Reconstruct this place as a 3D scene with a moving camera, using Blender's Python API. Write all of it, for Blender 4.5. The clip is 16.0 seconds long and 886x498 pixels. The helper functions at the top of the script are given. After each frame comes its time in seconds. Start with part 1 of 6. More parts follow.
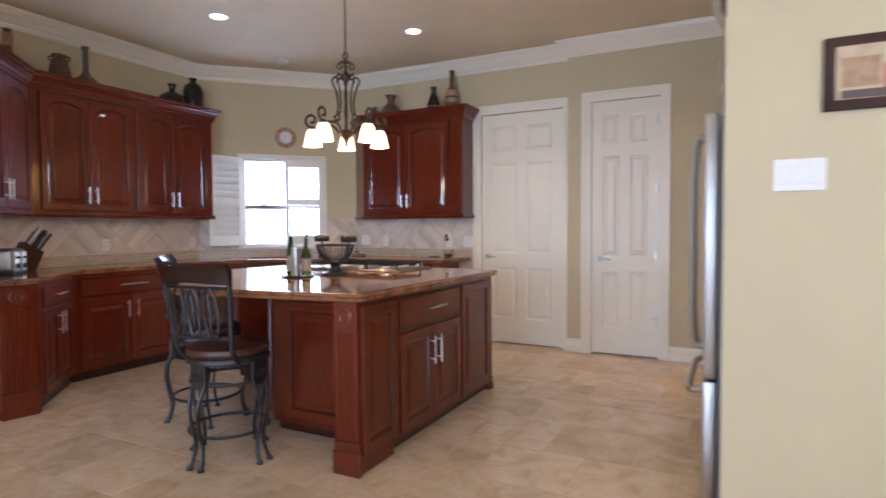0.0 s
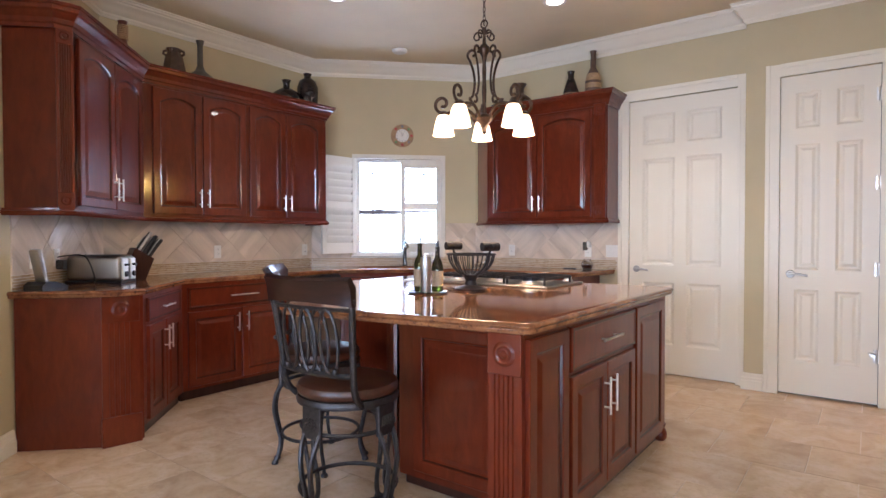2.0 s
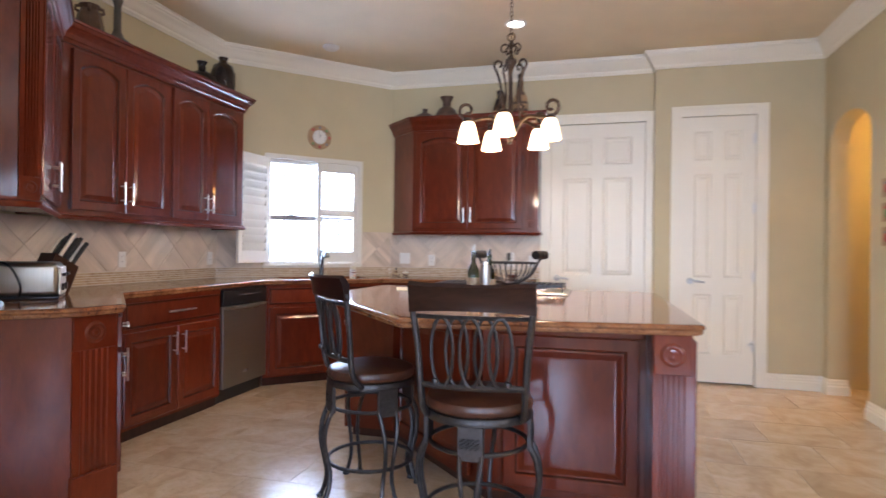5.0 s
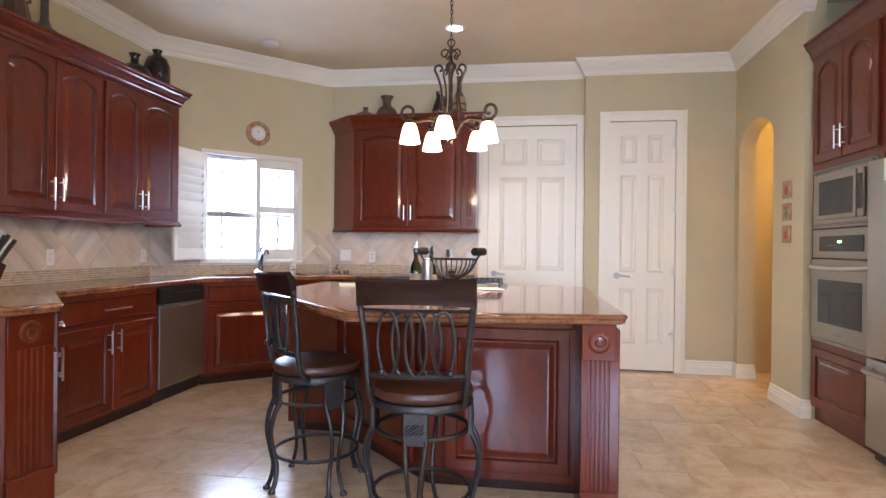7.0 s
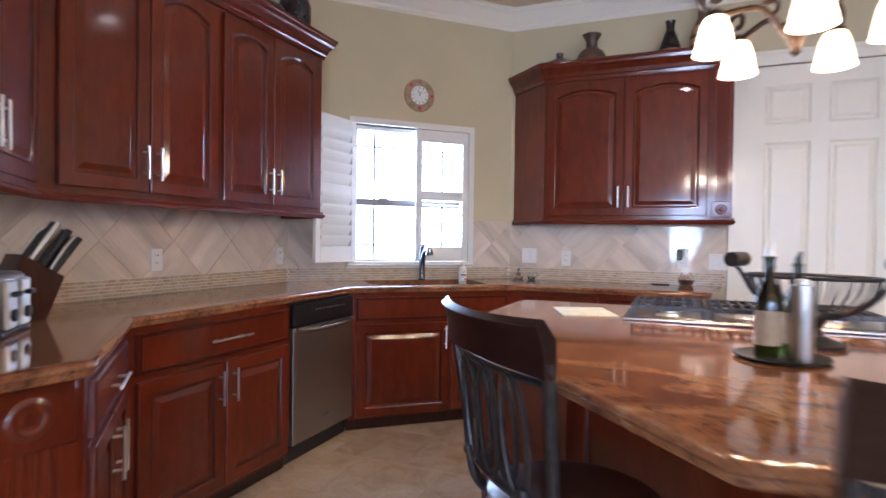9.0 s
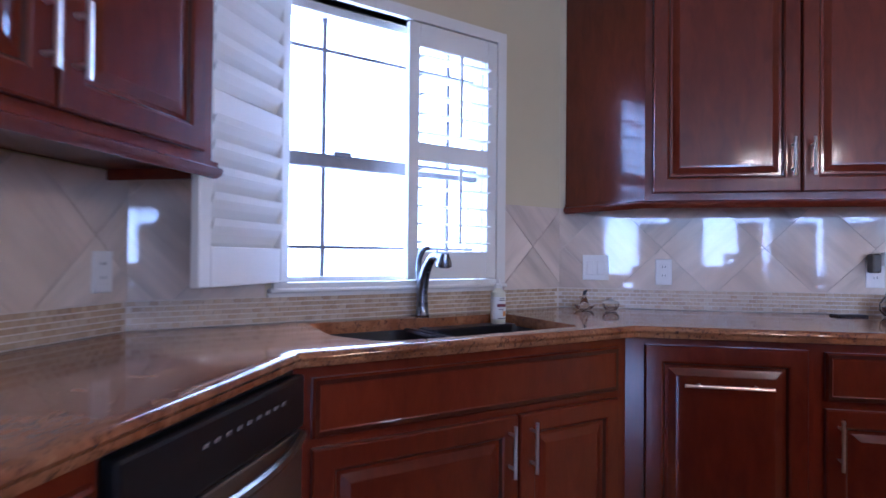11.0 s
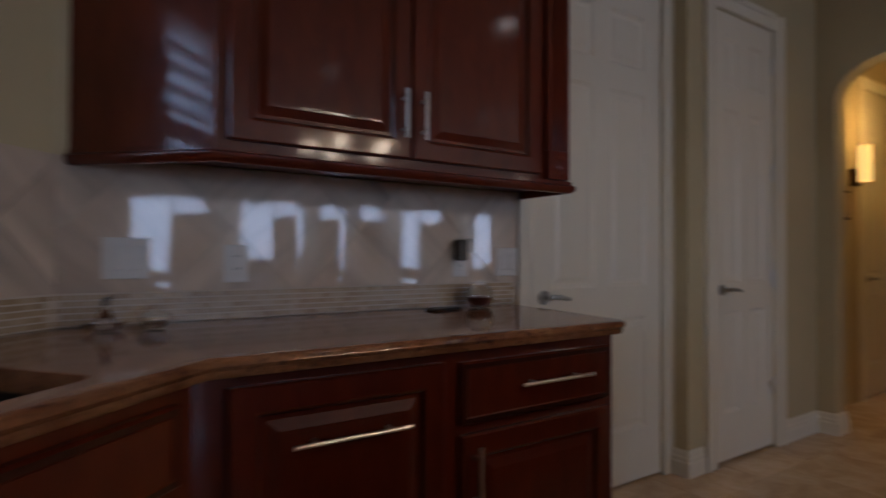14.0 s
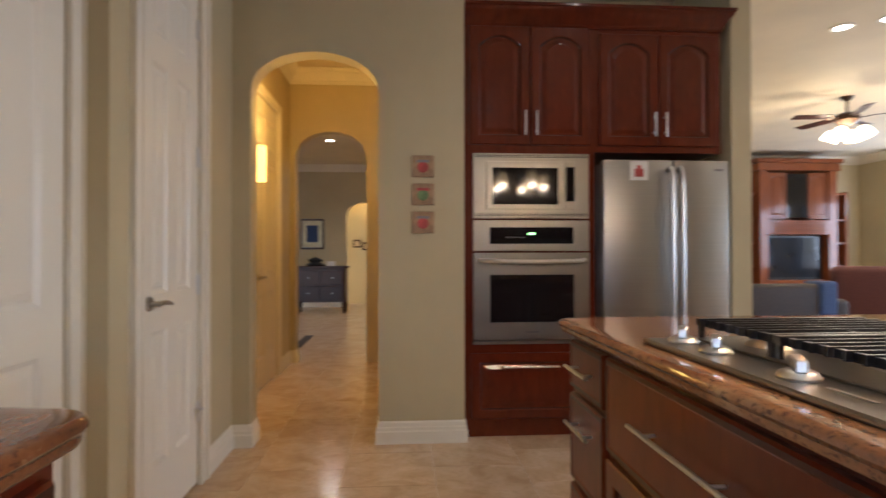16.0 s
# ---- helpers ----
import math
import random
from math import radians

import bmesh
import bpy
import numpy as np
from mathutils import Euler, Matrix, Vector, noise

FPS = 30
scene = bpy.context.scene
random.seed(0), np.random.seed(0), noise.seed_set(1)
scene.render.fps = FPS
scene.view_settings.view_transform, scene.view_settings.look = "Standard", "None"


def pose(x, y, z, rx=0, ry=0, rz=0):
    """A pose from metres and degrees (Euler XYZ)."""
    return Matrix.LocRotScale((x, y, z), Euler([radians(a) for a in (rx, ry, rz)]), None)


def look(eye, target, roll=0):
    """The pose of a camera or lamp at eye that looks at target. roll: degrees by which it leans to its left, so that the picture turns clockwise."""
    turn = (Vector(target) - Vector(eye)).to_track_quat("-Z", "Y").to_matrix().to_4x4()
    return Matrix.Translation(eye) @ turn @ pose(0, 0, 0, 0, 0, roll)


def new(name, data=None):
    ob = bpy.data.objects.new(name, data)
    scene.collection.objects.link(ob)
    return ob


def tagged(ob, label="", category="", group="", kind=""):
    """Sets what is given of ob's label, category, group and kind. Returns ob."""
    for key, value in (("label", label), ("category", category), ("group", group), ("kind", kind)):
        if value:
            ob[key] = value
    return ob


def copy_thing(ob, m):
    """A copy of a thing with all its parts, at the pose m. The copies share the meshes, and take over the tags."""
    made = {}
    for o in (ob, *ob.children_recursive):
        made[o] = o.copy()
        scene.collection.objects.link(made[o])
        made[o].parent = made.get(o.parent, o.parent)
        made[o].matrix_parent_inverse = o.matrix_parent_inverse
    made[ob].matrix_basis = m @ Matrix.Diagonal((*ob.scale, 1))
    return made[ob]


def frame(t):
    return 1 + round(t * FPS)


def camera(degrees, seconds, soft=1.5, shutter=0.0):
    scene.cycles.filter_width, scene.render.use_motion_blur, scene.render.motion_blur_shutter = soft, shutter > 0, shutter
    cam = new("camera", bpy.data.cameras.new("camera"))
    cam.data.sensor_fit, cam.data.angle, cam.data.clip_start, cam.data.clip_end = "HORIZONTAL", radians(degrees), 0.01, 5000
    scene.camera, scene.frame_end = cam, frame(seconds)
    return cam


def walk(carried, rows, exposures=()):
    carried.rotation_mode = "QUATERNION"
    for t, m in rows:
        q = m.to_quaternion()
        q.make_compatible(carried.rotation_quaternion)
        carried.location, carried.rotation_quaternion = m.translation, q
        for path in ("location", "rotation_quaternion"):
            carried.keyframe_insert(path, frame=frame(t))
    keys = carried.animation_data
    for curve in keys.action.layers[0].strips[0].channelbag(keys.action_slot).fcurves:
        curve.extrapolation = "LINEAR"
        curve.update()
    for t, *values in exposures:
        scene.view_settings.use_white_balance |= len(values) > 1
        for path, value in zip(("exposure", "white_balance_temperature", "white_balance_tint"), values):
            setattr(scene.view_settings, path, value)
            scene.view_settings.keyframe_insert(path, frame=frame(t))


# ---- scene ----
cam = camera(75.9, 16.0, shutter=0.5)
PATH = [
    (0, (1.33, 0.342, 1.233), (0.423, 2.123, 1.16), -0.3),
    (0.5, (1.075, 0.567, 1.229), (-0.019, 2.24, 1.158), -0.4),
    (1, (0.909, 0.689, 1.226), (-0.295, 2.284, 1.163), -0.4),
    (1.5, (0.792, 0.788, 1.225), (-0.426, 2.374, 1.171), -0.3),
    (2, (0.672, 0.859, 1.216), (-0.53, 2.457, 1.175), -0.1),
    (2.5, (0.485, 0.932, 1.226), (-0.682, 2.556, 1.189), -0.1),
    (3, (0.147, 1.03, 1.23), (-1.0, 2.668, 1.2), 0.1),
    (3.5, (-0.252, 1.02, 1.205), (-1.374, 2.675, 1.19), 0.3),
    (4, (-0.465, 0.938, 1.203), (-1.548, 2.619, 1.181), 0.6),
    (4.5, (-0.602, 0.66, 1.201), (-1.423, 2.483, 1.194), 0.9),
    (5, (-0.669, 0.302, 1.183), (-1.183, 2.235, 1.189), 0.7),
    (5.2, (-0.668, 0.199, 1.179), (-1.104, 2.151, 1.188), 0.6),
    (7.5, (-0.672, 0.171, 1.191), (-0.969, 2.149, 1.187), 0.6),
    (8, (-0.954, 0.59, 1.209), (-1.365, 2.547, 1.199), 0.9),
    (8.5, (-1.186, 1.06, 1.211), (-1.772, 2.972, 1.195), 0.9),
    (9, (-1.504, 1.562, 1.214), (-2.27, 3.41, 1.182), 0.8),
    (11.3, (-2.931, 3.562, 1.131), (-3.137, 5.551, 1.159), 0.5),
    (11.5, (-3.01, 3.694, 1.128), (-3.084, 5.692, 1.15), 0.5),
    (12, (-3.105, 3.938, 1.13), (-3.036, 5.937, 1.143), 0.8),
    (12.5, (-3.198, 4.024, 1.128), (-2.992, 6.013, 1.147), 0.9),
    (13, (-3.188, 4.04, 1.128), (-2.819, 6.005, 1.149), 0.8),
    (13.5, (-2.978, 4.064, 1.118), (-2.329, 5.956, 1.147), 0.4),
    (14, (-2.751, 4.236, 1.106), (-1.638, 5.897, 1.132), 0.2),
    (14.5, (-2.526, 4.502, 1.114), (-0.949, 5.733, 1.134), 0.2),
    (15, (-2.292, 4.679, 1.111), (-0.418, 5.378, 1.131), 0.1),
    (15.5, (-2.172, 4.839, 1.127), (-0.189, 5.1, 1.146), 0.0),
    (16, (-2.141, 4.93, 1.127), (-0.146, 4.789, 1.145), -0.1),
]
EXPOSURES = [(0, 1.78, 5250, 20), (0.8, 2.03, 5300, 21), (5.2, 2.16, 5400, 20), (8.5, 2.22, 5300, 20), (9.2, 2.0, 5000, 23), (11.3, 1.48, 4350, 29), (12.1, 1.2, 4300, 28), (13.0, 0.5, 4320, 26), (13.6, 0.03, 4700, 24), (14.1, -0.14, 5500, 21), (14.5, 0.58, 5950, 20), (15.0, 0.95, 5950, 20), (15.5, 1.2, 5750, 20), (16, 1.4, 5650, 19)]
walk(cam, [(t, look(eye, target, roll)) for t, eye, target, roll in PATH], EXPOSURES)

# ---------- world, sun, large lights ----------
world = bpy.data.worlds.new("sky")
scene.world = world
world.use_nodes = True
wn = world.node_tree
sky = wn.nodes.new("ShaderNodeTexSky")
sky.sky_type, sky.sun_disc = "NISHITA", False
sky.sun_elevation, sky.sun_rotation = radians(50), radians(80)
wn.nodes["Background"].inputs[1].default_value = 0.15
wn.links.new(sky.outputs[0], wn.nodes["Background"].inputs[0])
sun = new("sun", bpy.data.lights.new("sun", "SUN"))
sun.data.energy, sun.data.angle, sun.data.color = 5.0, radians(0.5), (1, 0.95, 0.86)
sun.matrix_world = look((20, 3, 25), (0, 0, 0))


def area_lamp(name, eye, target, w, h, watts, color):
    ob = new(name, bpy.data.lights.new(name, "AREA"))
    ob.data.shape, ob.data.size, ob.data.size_y = "RECTANGLE", w, h
    ob.data.energy, ob.data.color = watts, color
    ob.matrix_world = look(eye, target)
    return ob


def spot_lamp(name, x, y, z, watts, color=(1, 0.86, 0.66), size=150):
    ob = new(name, bpy.data.lights.new(name, "SPOT"))
    ob.data.energy, ob.data.color, ob.data.spot_size, ob.data.spot_blend = watts, color, radians(size), 0.8
    ob.data.shadow_soft_size = 0.06
    ob.location = (x, y, z)
    return ob


DAY = (0.74, 0.88, 1.0)
area_lamp("sink_window_light", (-3.475, 5.585, 1.54), (-2.475, 4.585, 1.42), 0.86, 1.0, 10, DAY)
for x_, w_ in ((6.95, 1.3), (4.65, 1.1), (3.3, 0.6), (2.3, 0.6), (0.95, 1.3), (-1.05, 1.3)):
    area_lamp("window_light", (x_, -4.22, 1.5), (x_, 0, 1.3), w_, 1.5, 31 * w_, DAY)

# ---------- materials ----------
def nodes(name, rough=0.5, metal=0.0):
    m = bpy.data.materials.new(name)
    m.use_nodes = True
    nt = m.node_tree
    b = nt.nodes["Principled BSDF"]
    b.inputs["Roughness"].default_value = rough
    b.inputs["Metallic"].default_value = metal
    return m, nt, b


def add(nt, kind, **values):
    n = nt.nodes.new(kind)
    for k, v in values.items():
        n.inputs[k].default_value = v
    return n


def ramp(nt, fac, stops):
    r = nt.nodes.new("ShaderNodeValToRGB")
    while len(r.color_ramp.elements) < len(stops):
        r.color_ramp.elements.new(0.5)
    for e, (p, c) in zip(r.color_ramp.elements, stops):
        e.position, e.color = p, (*c, 1)
    nt.links.new(fac, r.inputs[0])
    return r.outputs[0]


def mix(nt, fac, a, b, blend="MIX"):
    m = nt.nodes.new("ShaderNodeMix")
    m.data_type, m.blend_type = "RGBA", blend
    for s, v in ((m.inputs[0], fac), (m.inputs[6], a), (m.inputs[7], b)):
        if isinstance(v, bpy.types.NodeSocket):
            nt.links.new(v, s)
        elif isinstance(v, tuple):
            s.default_value = (*v, 1)
        else:
            s.default_value = v
    return m.outputs[2]


def coords(nt, scale=(1, 1, 1), rot=(0, 0, 0), kind="Object"):
    tc = nt.nodes.new("ShaderNodeTexCoord")
    mp = nt.nodes.new("ShaderNodeMapping")
    mp.inputs["Scale"].default_value = scale
    mp.inputs["Rotation"].default_value = [radians(a) for a in rot]
    nt.links.new(tc.outputs[kind], mp.inputs[0])
    return mp.outputs[0]


def noise_tex(nt, vec, scale, detail=5.0, rough=0.55, distort=0.0):
    n = add(nt, "ShaderNodeTexNoise", Scale=scale, Detail=detail, Roughness=rough, Distortion=distort)
    nt.links.new(vec, n.inputs["Vector"])
    return n.outputs["Fac"]


def bump(nt, b, height, strength=0.1, dist=0.01):
    n = add(nt, "ShaderNodeBump", Strength=strength, Distance=dist)
    nt.links.new(height, n.inputs["Height"])
    nt.links.new(n.outputs[0], b.inputs["Normal"])


def gloss_map(nt, b, fac, lo, hi):
    n = add(nt, "ShaderNodeMapRange")
    n.inputs["To Min"].default_value, n.inputs["To Max"].default_value = lo, hi
    nt.links.new(fac, n.inputs["Value"])
    nt.links.new(n.outputs[0], b.inputs["Roughness"])


def painted(name, color, rough, grain=180.0, strength=0.06, blotch=0.06):
    """Paint with roller texture and a faint unevenness."""
    m, nt, b = nodes(name, rough)
    v = coords(nt)
    big = noise_tex(nt, v, 1.6, 4)
    dark = tuple(c * (1 - blotch) for c in color)
    lite = tuple(min(1, c * (1 + blotch)) for c in color)
    nt.links.new(ramp(nt, big, [(0.3, dark), (0.7, lite)]), b.inputs["Base Color"])
    fine = noise_tex(nt, v, grain, 3)
    bump(nt, b, fine, strength, 0.002)
    gloss_map(nt, b, big, rough - 0.05, rough + 0.06)
    return m


def plain(name, color, rough=0.5, metal=0.0, var=0.12, scale=25.0, bumps=0.03):
    m, nt, b = nodes(name, rough, metal)
    v = coords(nt)
    f = noise_tex(nt, v, scale, 5)
    nt.links.new(ramp(nt, f, [(0.3, tuple(c * (1 - var) for c in color)), (0.7, tuple(min(1, c * (1 + var)) for c in color))]), b.inputs["Base Color"])
    gloss_map(nt, b, f, max(0.02, rough - 0.05), rough + 0.06)
    if bumps:
        bump(nt, b, f, bumps, 0.003)
    return m


def wood(name, c0, c1, rough=0.25, axis=(14, 14, 1.2), coat=0.35):
    """Stained, lacquered wood with upright grain and darker stain clouds."""
    m, nt, b = nodes(name, rough)
    v = coords(nt, axis)
    g = noise_tex(nt, v, 3.0, 8, 0.6, 0.6)
    cloud = noise_tex(nt, coords(nt), 2.2, 4)
    fine = noise_tex(nt, coords(nt, (160, 160, 5)), 1.0, 3)
    base = ramp(nt, g, [(0.25, c0), (0.75, c1)])
    base = mix(nt, ramp(nt, cloud, [(0.3, (0, 0, 0)), (0.75, (0.45, 0.45, 0.45))]), base, tuple(c * 0.55 for c in c0))
    info = nt.nodes.new("ShaderNodeObjectInfo")
    tone = ramp(nt, info.outputs["Random"], [(0.0, (0.84, 0.84, 0.84)), (1.0, (1.1, 1.08, 1.06))])
    base = mix(nt, 1.0, base, tone, "MULTIPLY")
    nt.links.new(base, b.inputs["Base Color"])
    gloss_map(nt, b, cloud, rough - 0.06, rough + 0.08)
    b.inputs["Coat Weight"].default_value, b.inputs["Coat Roughness"].default_value = coat, 0.1
    b.inputs["Specular IOR Level"].default_value = 0.12
    bump(nt, b, fine, 0.05, 0.002)
    return m


WALL = painted("wall_paint", (0.545, 0.46, 0.28), 0.55)
CEIL = painted("ceiling_paint", (0.75, 0.645, 0.465), 0.75, 90, 0.12)
TRIM = painted("trim_enamel", (0.82, 0.765, 0.64), 0.32, 60, 0.02, 0.02)
SHUTTER = painted("shutter_enamel", (0.74, 0.71, 0.64), 0.35, 60, 0.02, 0.02)
WOOD = wood("cherry_wood", (0.098, 0.0122, 0.0034), (0.168, 0.0262, 0.0066), 0.36, (7, 7, 2.2), 0.75)
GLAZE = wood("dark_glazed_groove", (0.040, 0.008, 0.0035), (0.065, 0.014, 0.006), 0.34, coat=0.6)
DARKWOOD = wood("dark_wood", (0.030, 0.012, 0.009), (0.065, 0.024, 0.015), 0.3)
RAILWOOD = wood("espresso_rail", (0.016, 0.007, 0.006), (0.036, 0.015, 0.011), 0.3, (1.5, 14, 14))

m, nt, b = nodes("granite", 0.07)
v = coords(nt)
GRANITE = m
cl = noise_tex(nt, coords(nt, (1.0, 2.2, 1.0), (0, 0, 30)), 3.0, 6, 0.62, 0.9)
sp = noise_tex(nt, v, 55.0, 6, 0.75)
vo = add(nt, "ShaderNodeTexVoronoi", Scale=90.0)
nt.links.new(v, vo.inputs["Vector"])
base = ramp(nt, cl, [(0.28, (0.105, 0.036, 0.016)), (0.45, (0.215, 0.082, 0.033)), (0.6, (0.315, 0.142, 0.058)), (0.75, (0.42, 0.24, 0.12))])
base = mix(nt, ramp(nt, sp, [(0.54, (0, 0, 0)), (0.62, (0.85, 0.85, 0.85))]), base, (0.075, 0.032, 0.024))
base = mix(nt, ramp(nt, sp, [(0.30, (0.75, 0.75, 0.75)), (0.38, (0, 0, 0))]), base, (0.42, 0.26, 0.13))
base = mix(nt, ramp(nt, vo.outputs["Distance"], [(0.0, (0.75, 0.75, 0.75)), (0.34, (0, 0, 0))]), base, (0.028, 0.016, 0.013))
nt.links.new(base, b.inputs["Base Color"])
gloss_map(nt, b, sp, 0.05, 0.11)

m, nt, b = nodes("travertine_tile", 0.3)
TILE = m
info = nt.nodes.new("ShaderNodeObjectInfo")
va = nt.nodes.new("ShaderNodeVectorMath")
va.operation = "MULTIPLY_ADD"
va.inputs[1].default_value, va.inputs[2].default_value = (1, 1, 1), (0, 0, 0)
nt.links.new(coords(nt), va.inputs[0])
off = nt.nodes.new("ShaderNodeVectorMath")
off.operation = "SCALE"
off.inputs[0].default_value = (37, 53, 11)
nt.links.new(info.outputs["Random"], off.inputs["Scale"])
nt.links.new(off.outputs[0], va.inputs[2])
cl = noise_tex(nt, va.outputs[0], 5.0, 7, 0.6, 0.8)
fn = noise_tex(nt, va.outputs[0], 38.0, 5, 0.65)
base = ramp(nt, cl, [(0.25, (0.50, 0.345, 0.20)), (0.5, (0.66, 0.49, 0.315)), (0.7, (0.74, 0.58, 0.41))])
base = mix(nt, ramp(nt, fn, [(0.3, (0.3, 0.3, 0.3)), (0.5, (0, 0, 0))]), base, (0.40, 0.27, 0.17))
base = mix(nt, 1.0, base, ramp(nt, info.outputs["Random"], [(0, (0.92, 0.91, 0.9)), (1, (1.06, 1.05, 1.04))]), "MULTIPLY")
nt.links.new(base, b.inputs["Base Color"])
gloss_map(nt, b, fn, 0.10, 0.26)
bump(nt, b, fn, 0.06, 0.003)
GROUT = plain("floor_grout", (0.64, 0.53, 0.39), 0.8, 0, 0.1, 60)
WALLGROUT = plain("wall_grout", (0.62, 0.54, 0.44), 0.8, 0, 0.08, 60)


def marble(name, rot, tone):
    m, nt, b = nodes(name, 0.1)
    info = nt.nodes.new("ShaderNodeObjectInfo")
    va = nt.nodes.new("ShaderNodeVectorMath")
    va.operation = "ADD"
    off = nt.nodes.new("ShaderNodeVectorMath")
    off.operation = "SCALE"
    off.inputs[0].default_value = (17, 5, 23)
    nt.links.new(info.outputs["Random"], off.inputs["Scale"])
    nt.links.new(coords(nt, (1, 1, 1), rot), va.inputs[0])
    nt.links.new(off.outputs[0], va.inputs[1])
    st = nt.nodes.new("ShaderNodeMapping")
    st.inputs["Scale"].default_value = (7, 7, 1.0)
    nt.links.new(va.outputs[0], st.inputs[0])
    s = noise_tex(nt, st.outputs[0], 1.0, 5, 0.6, 0.5)
    c = noise_tex(nt, va.outputs[0], 4.0, 5)
    base = ramp(nt, s, [(0.3, tuple(t * 0.68 for t in tone)), (0.47, tone), (0.66, tuple(min(1, t * 1.26) for t in tone))])
    base = mix(nt, ramp(nt, c, [(0.35, (0.35, 0.35, 0.35)), (0.7, (0, 0, 0))]), base, (0.58, 0.44, 0.34))
    nt.links.new(base, b.inputs["Base Color"])
    gloss_map(nt, b, c, 0.02, 0.06)
    bump(nt, b, noise_tex(nt, va.outputs[0], 14.0, 2), 0.05, 0.004)
    return m


MARBLE_A = marble("cream_marble_rising", (0, 45, 0), (0.64, 0.54, 0.44))
MARBLE_B = marble("cream_marble_falling", (0, -45, 0), (0.66, 0.57, 0.47))
m, nt, b = nodes("mosaic_stone", 0.25)
MOSAIC = m
geo = nt.nodes.new("ShaderNodeNewGeometry")
info = nt.nodes.new("ShaderNodeObjectInfo")
sm = nt.nodes.new("ShaderNodeMath")
sm.operation = "ADD"
nt.links.new(geo.outputs["Random Per Island"], sm.inputs[0])
nt.links.new(info.outputs["Random"], sm.inputs[1])
fr = nt.nodes.new("ShaderNodeMath")
fr.operation = "FRACT"
nt.links.new(sm.outputs[0], fr.inputs[0])
base = ramp(nt, fr.outputs[0], [(0.0, (0.42, 0.30, 0.175)), (0.35, (0.50, 0.38, 0.24)), (0.7, (0.56, 0.45, 0.31)), (1.0, (0.37, 0.255, 0.15))])
nt.links.new(mix(nt, ramp(nt, noise_tex(nt, coords(nt), 120, 4), [(0.3, (0.3, 0.3, 0.3)), (0.6, (0, 0, 0))]), base, (0.4, 0.3, 0.2)), b.inputs["Base Color"])


def brushed(name, color, rough, axis=(2, 2, 200)):
    m, nt, b = nodes(name, rough, 1.0)
    f = noise_tex(nt, coords(nt, axis), 1.0, 3)
    s = noise_tex(nt, coords(nt), 3.0, 4)
    nt.links.new(ramp(nt, f, [(0.3, tuple(c * 0.92 for c in color)), (0.7, color)]), b.inputs["Base Color"])
    gloss_map(nt, b, s, rough - 0.04, rough + 0.08)
    bump(nt, b, f, 0.03, 0.001)
    return m


STEEL = brushed("brushed_steel", (0.46, 0.445, 0.42), 0.36)
DARKSTEEL = brushed("grey_steel_tray", (0.36, 0.34, 0.31), 0.3, (200, 2, 2))
STEEL_H = brushed("brushed_steel_flat", (0.36, 0.335, 0.295), 0.32, (200, 2, 2))
CHROME = plain("satin_nickel", (0.72, 0.70, 0.66), 0.34, 1.0, 0.04, 40, 0)
FAUCET = plain("brushed_faucet_steel", (0.24, 0.25, 0.27), 0.25, 1.0, 0.06, 60, 0.01)
IRON = plain("black_wrought_iron", (0.055, 0.05, 0.05), 0.4, 0.75, 0.3, 60, 0.12)
BRONZE = plain("oil_rubbed_bronze", (0.075, 0.045, 0.028), 0.36, 0.8, 0.4, 45, 0.15)
LEATHER = plain("brown_leather", (0.060, 0.022, 0.012), 0.33, 0, 0.35, 30, 0.2)
BLACK = plain("black_plastic", (0.012, 0.012, 0.013), 0.3, 0, 0.2, 50, 0.02)
SINK = plain("black_composite_sink", (0.012, 0.012, 0.015), 0.32, 0, 0.3, 90, 0.05)
BLACKGLASS = plain("black_glass", (0.008, 0.008, 0.009), 0.05, 0, 0.1, 10, 0)
WHITE = plain("white_plastic", (0.76, 0.74, 0.70), 0.35, 0, 0.03, 40, 0)
CREAM = plain("cream_plastic", (0.70, 0.66, 0.50), 0.35, 0, 0.04, 40, 0)
GREY = plain("grey_print", (0.22, 0.2, 0.2), 0.5)
MAROON = plain("maroon_print", (0.18, 0.03, 0.04), 0.5)
ORANGE = plain("orange_print", (0.65, 0.25, 0.04), 0.5)
GREENPRINT = plain("green_print", (0.15, 0.25, 0.10), 0.6, 0, 0.4)
REDPRINT = plain("red_print", (0.42, 0.06, 0.05), 0.6, 0, 0.4)
TANPRINT = plain("tan_print", (0.50, 0.38, 0.24), 0.6, 0, 0.25, 12)
PAPER = plain("pale_paper", (0.68, 0.68, 0.52), 0.5, 0, 0.2, 18)
POT_DARK = plain("dark_glazed_pottery", (0.022, 0.014, 0.012), 0.16, 0, 0.5, 20, 0.05)
POT_BROWN = plain("brown_pottery", (0.085, 0.045, 0.026), 0.4, 0, 0.4, 18, 0.1)
POT_RED = plain("red_brown_pottery", (0.12, 0.03, 0.018), 0.3, 0, 0.35, 15, 0.06)
POT_TAN = plain("tan_pottery", (0.36, 0.22, 0.11), 0.45, 0, 0.3, 25, 0.06)
POT_GREY = plain("grey_green_pottery", (0.085, 0.07, 0.05), 0.45, 0, 0.4, 22, 0.08)
SOFA = plain("dark_brown_upholstery", (0.0303, 0.0182, 0.0143), 0.6, 0, 0.3, 40, 0.1)
BLUE = plain("blue_fabric", (0.05, 0.09, 0.22), 0.8, 0, 0.3, 60, 0.1)
WINE = plain("dark_wine_fabric", (0.10, 0.03, 0.025), 0.8, 0, 0.3, 60, 0.1)
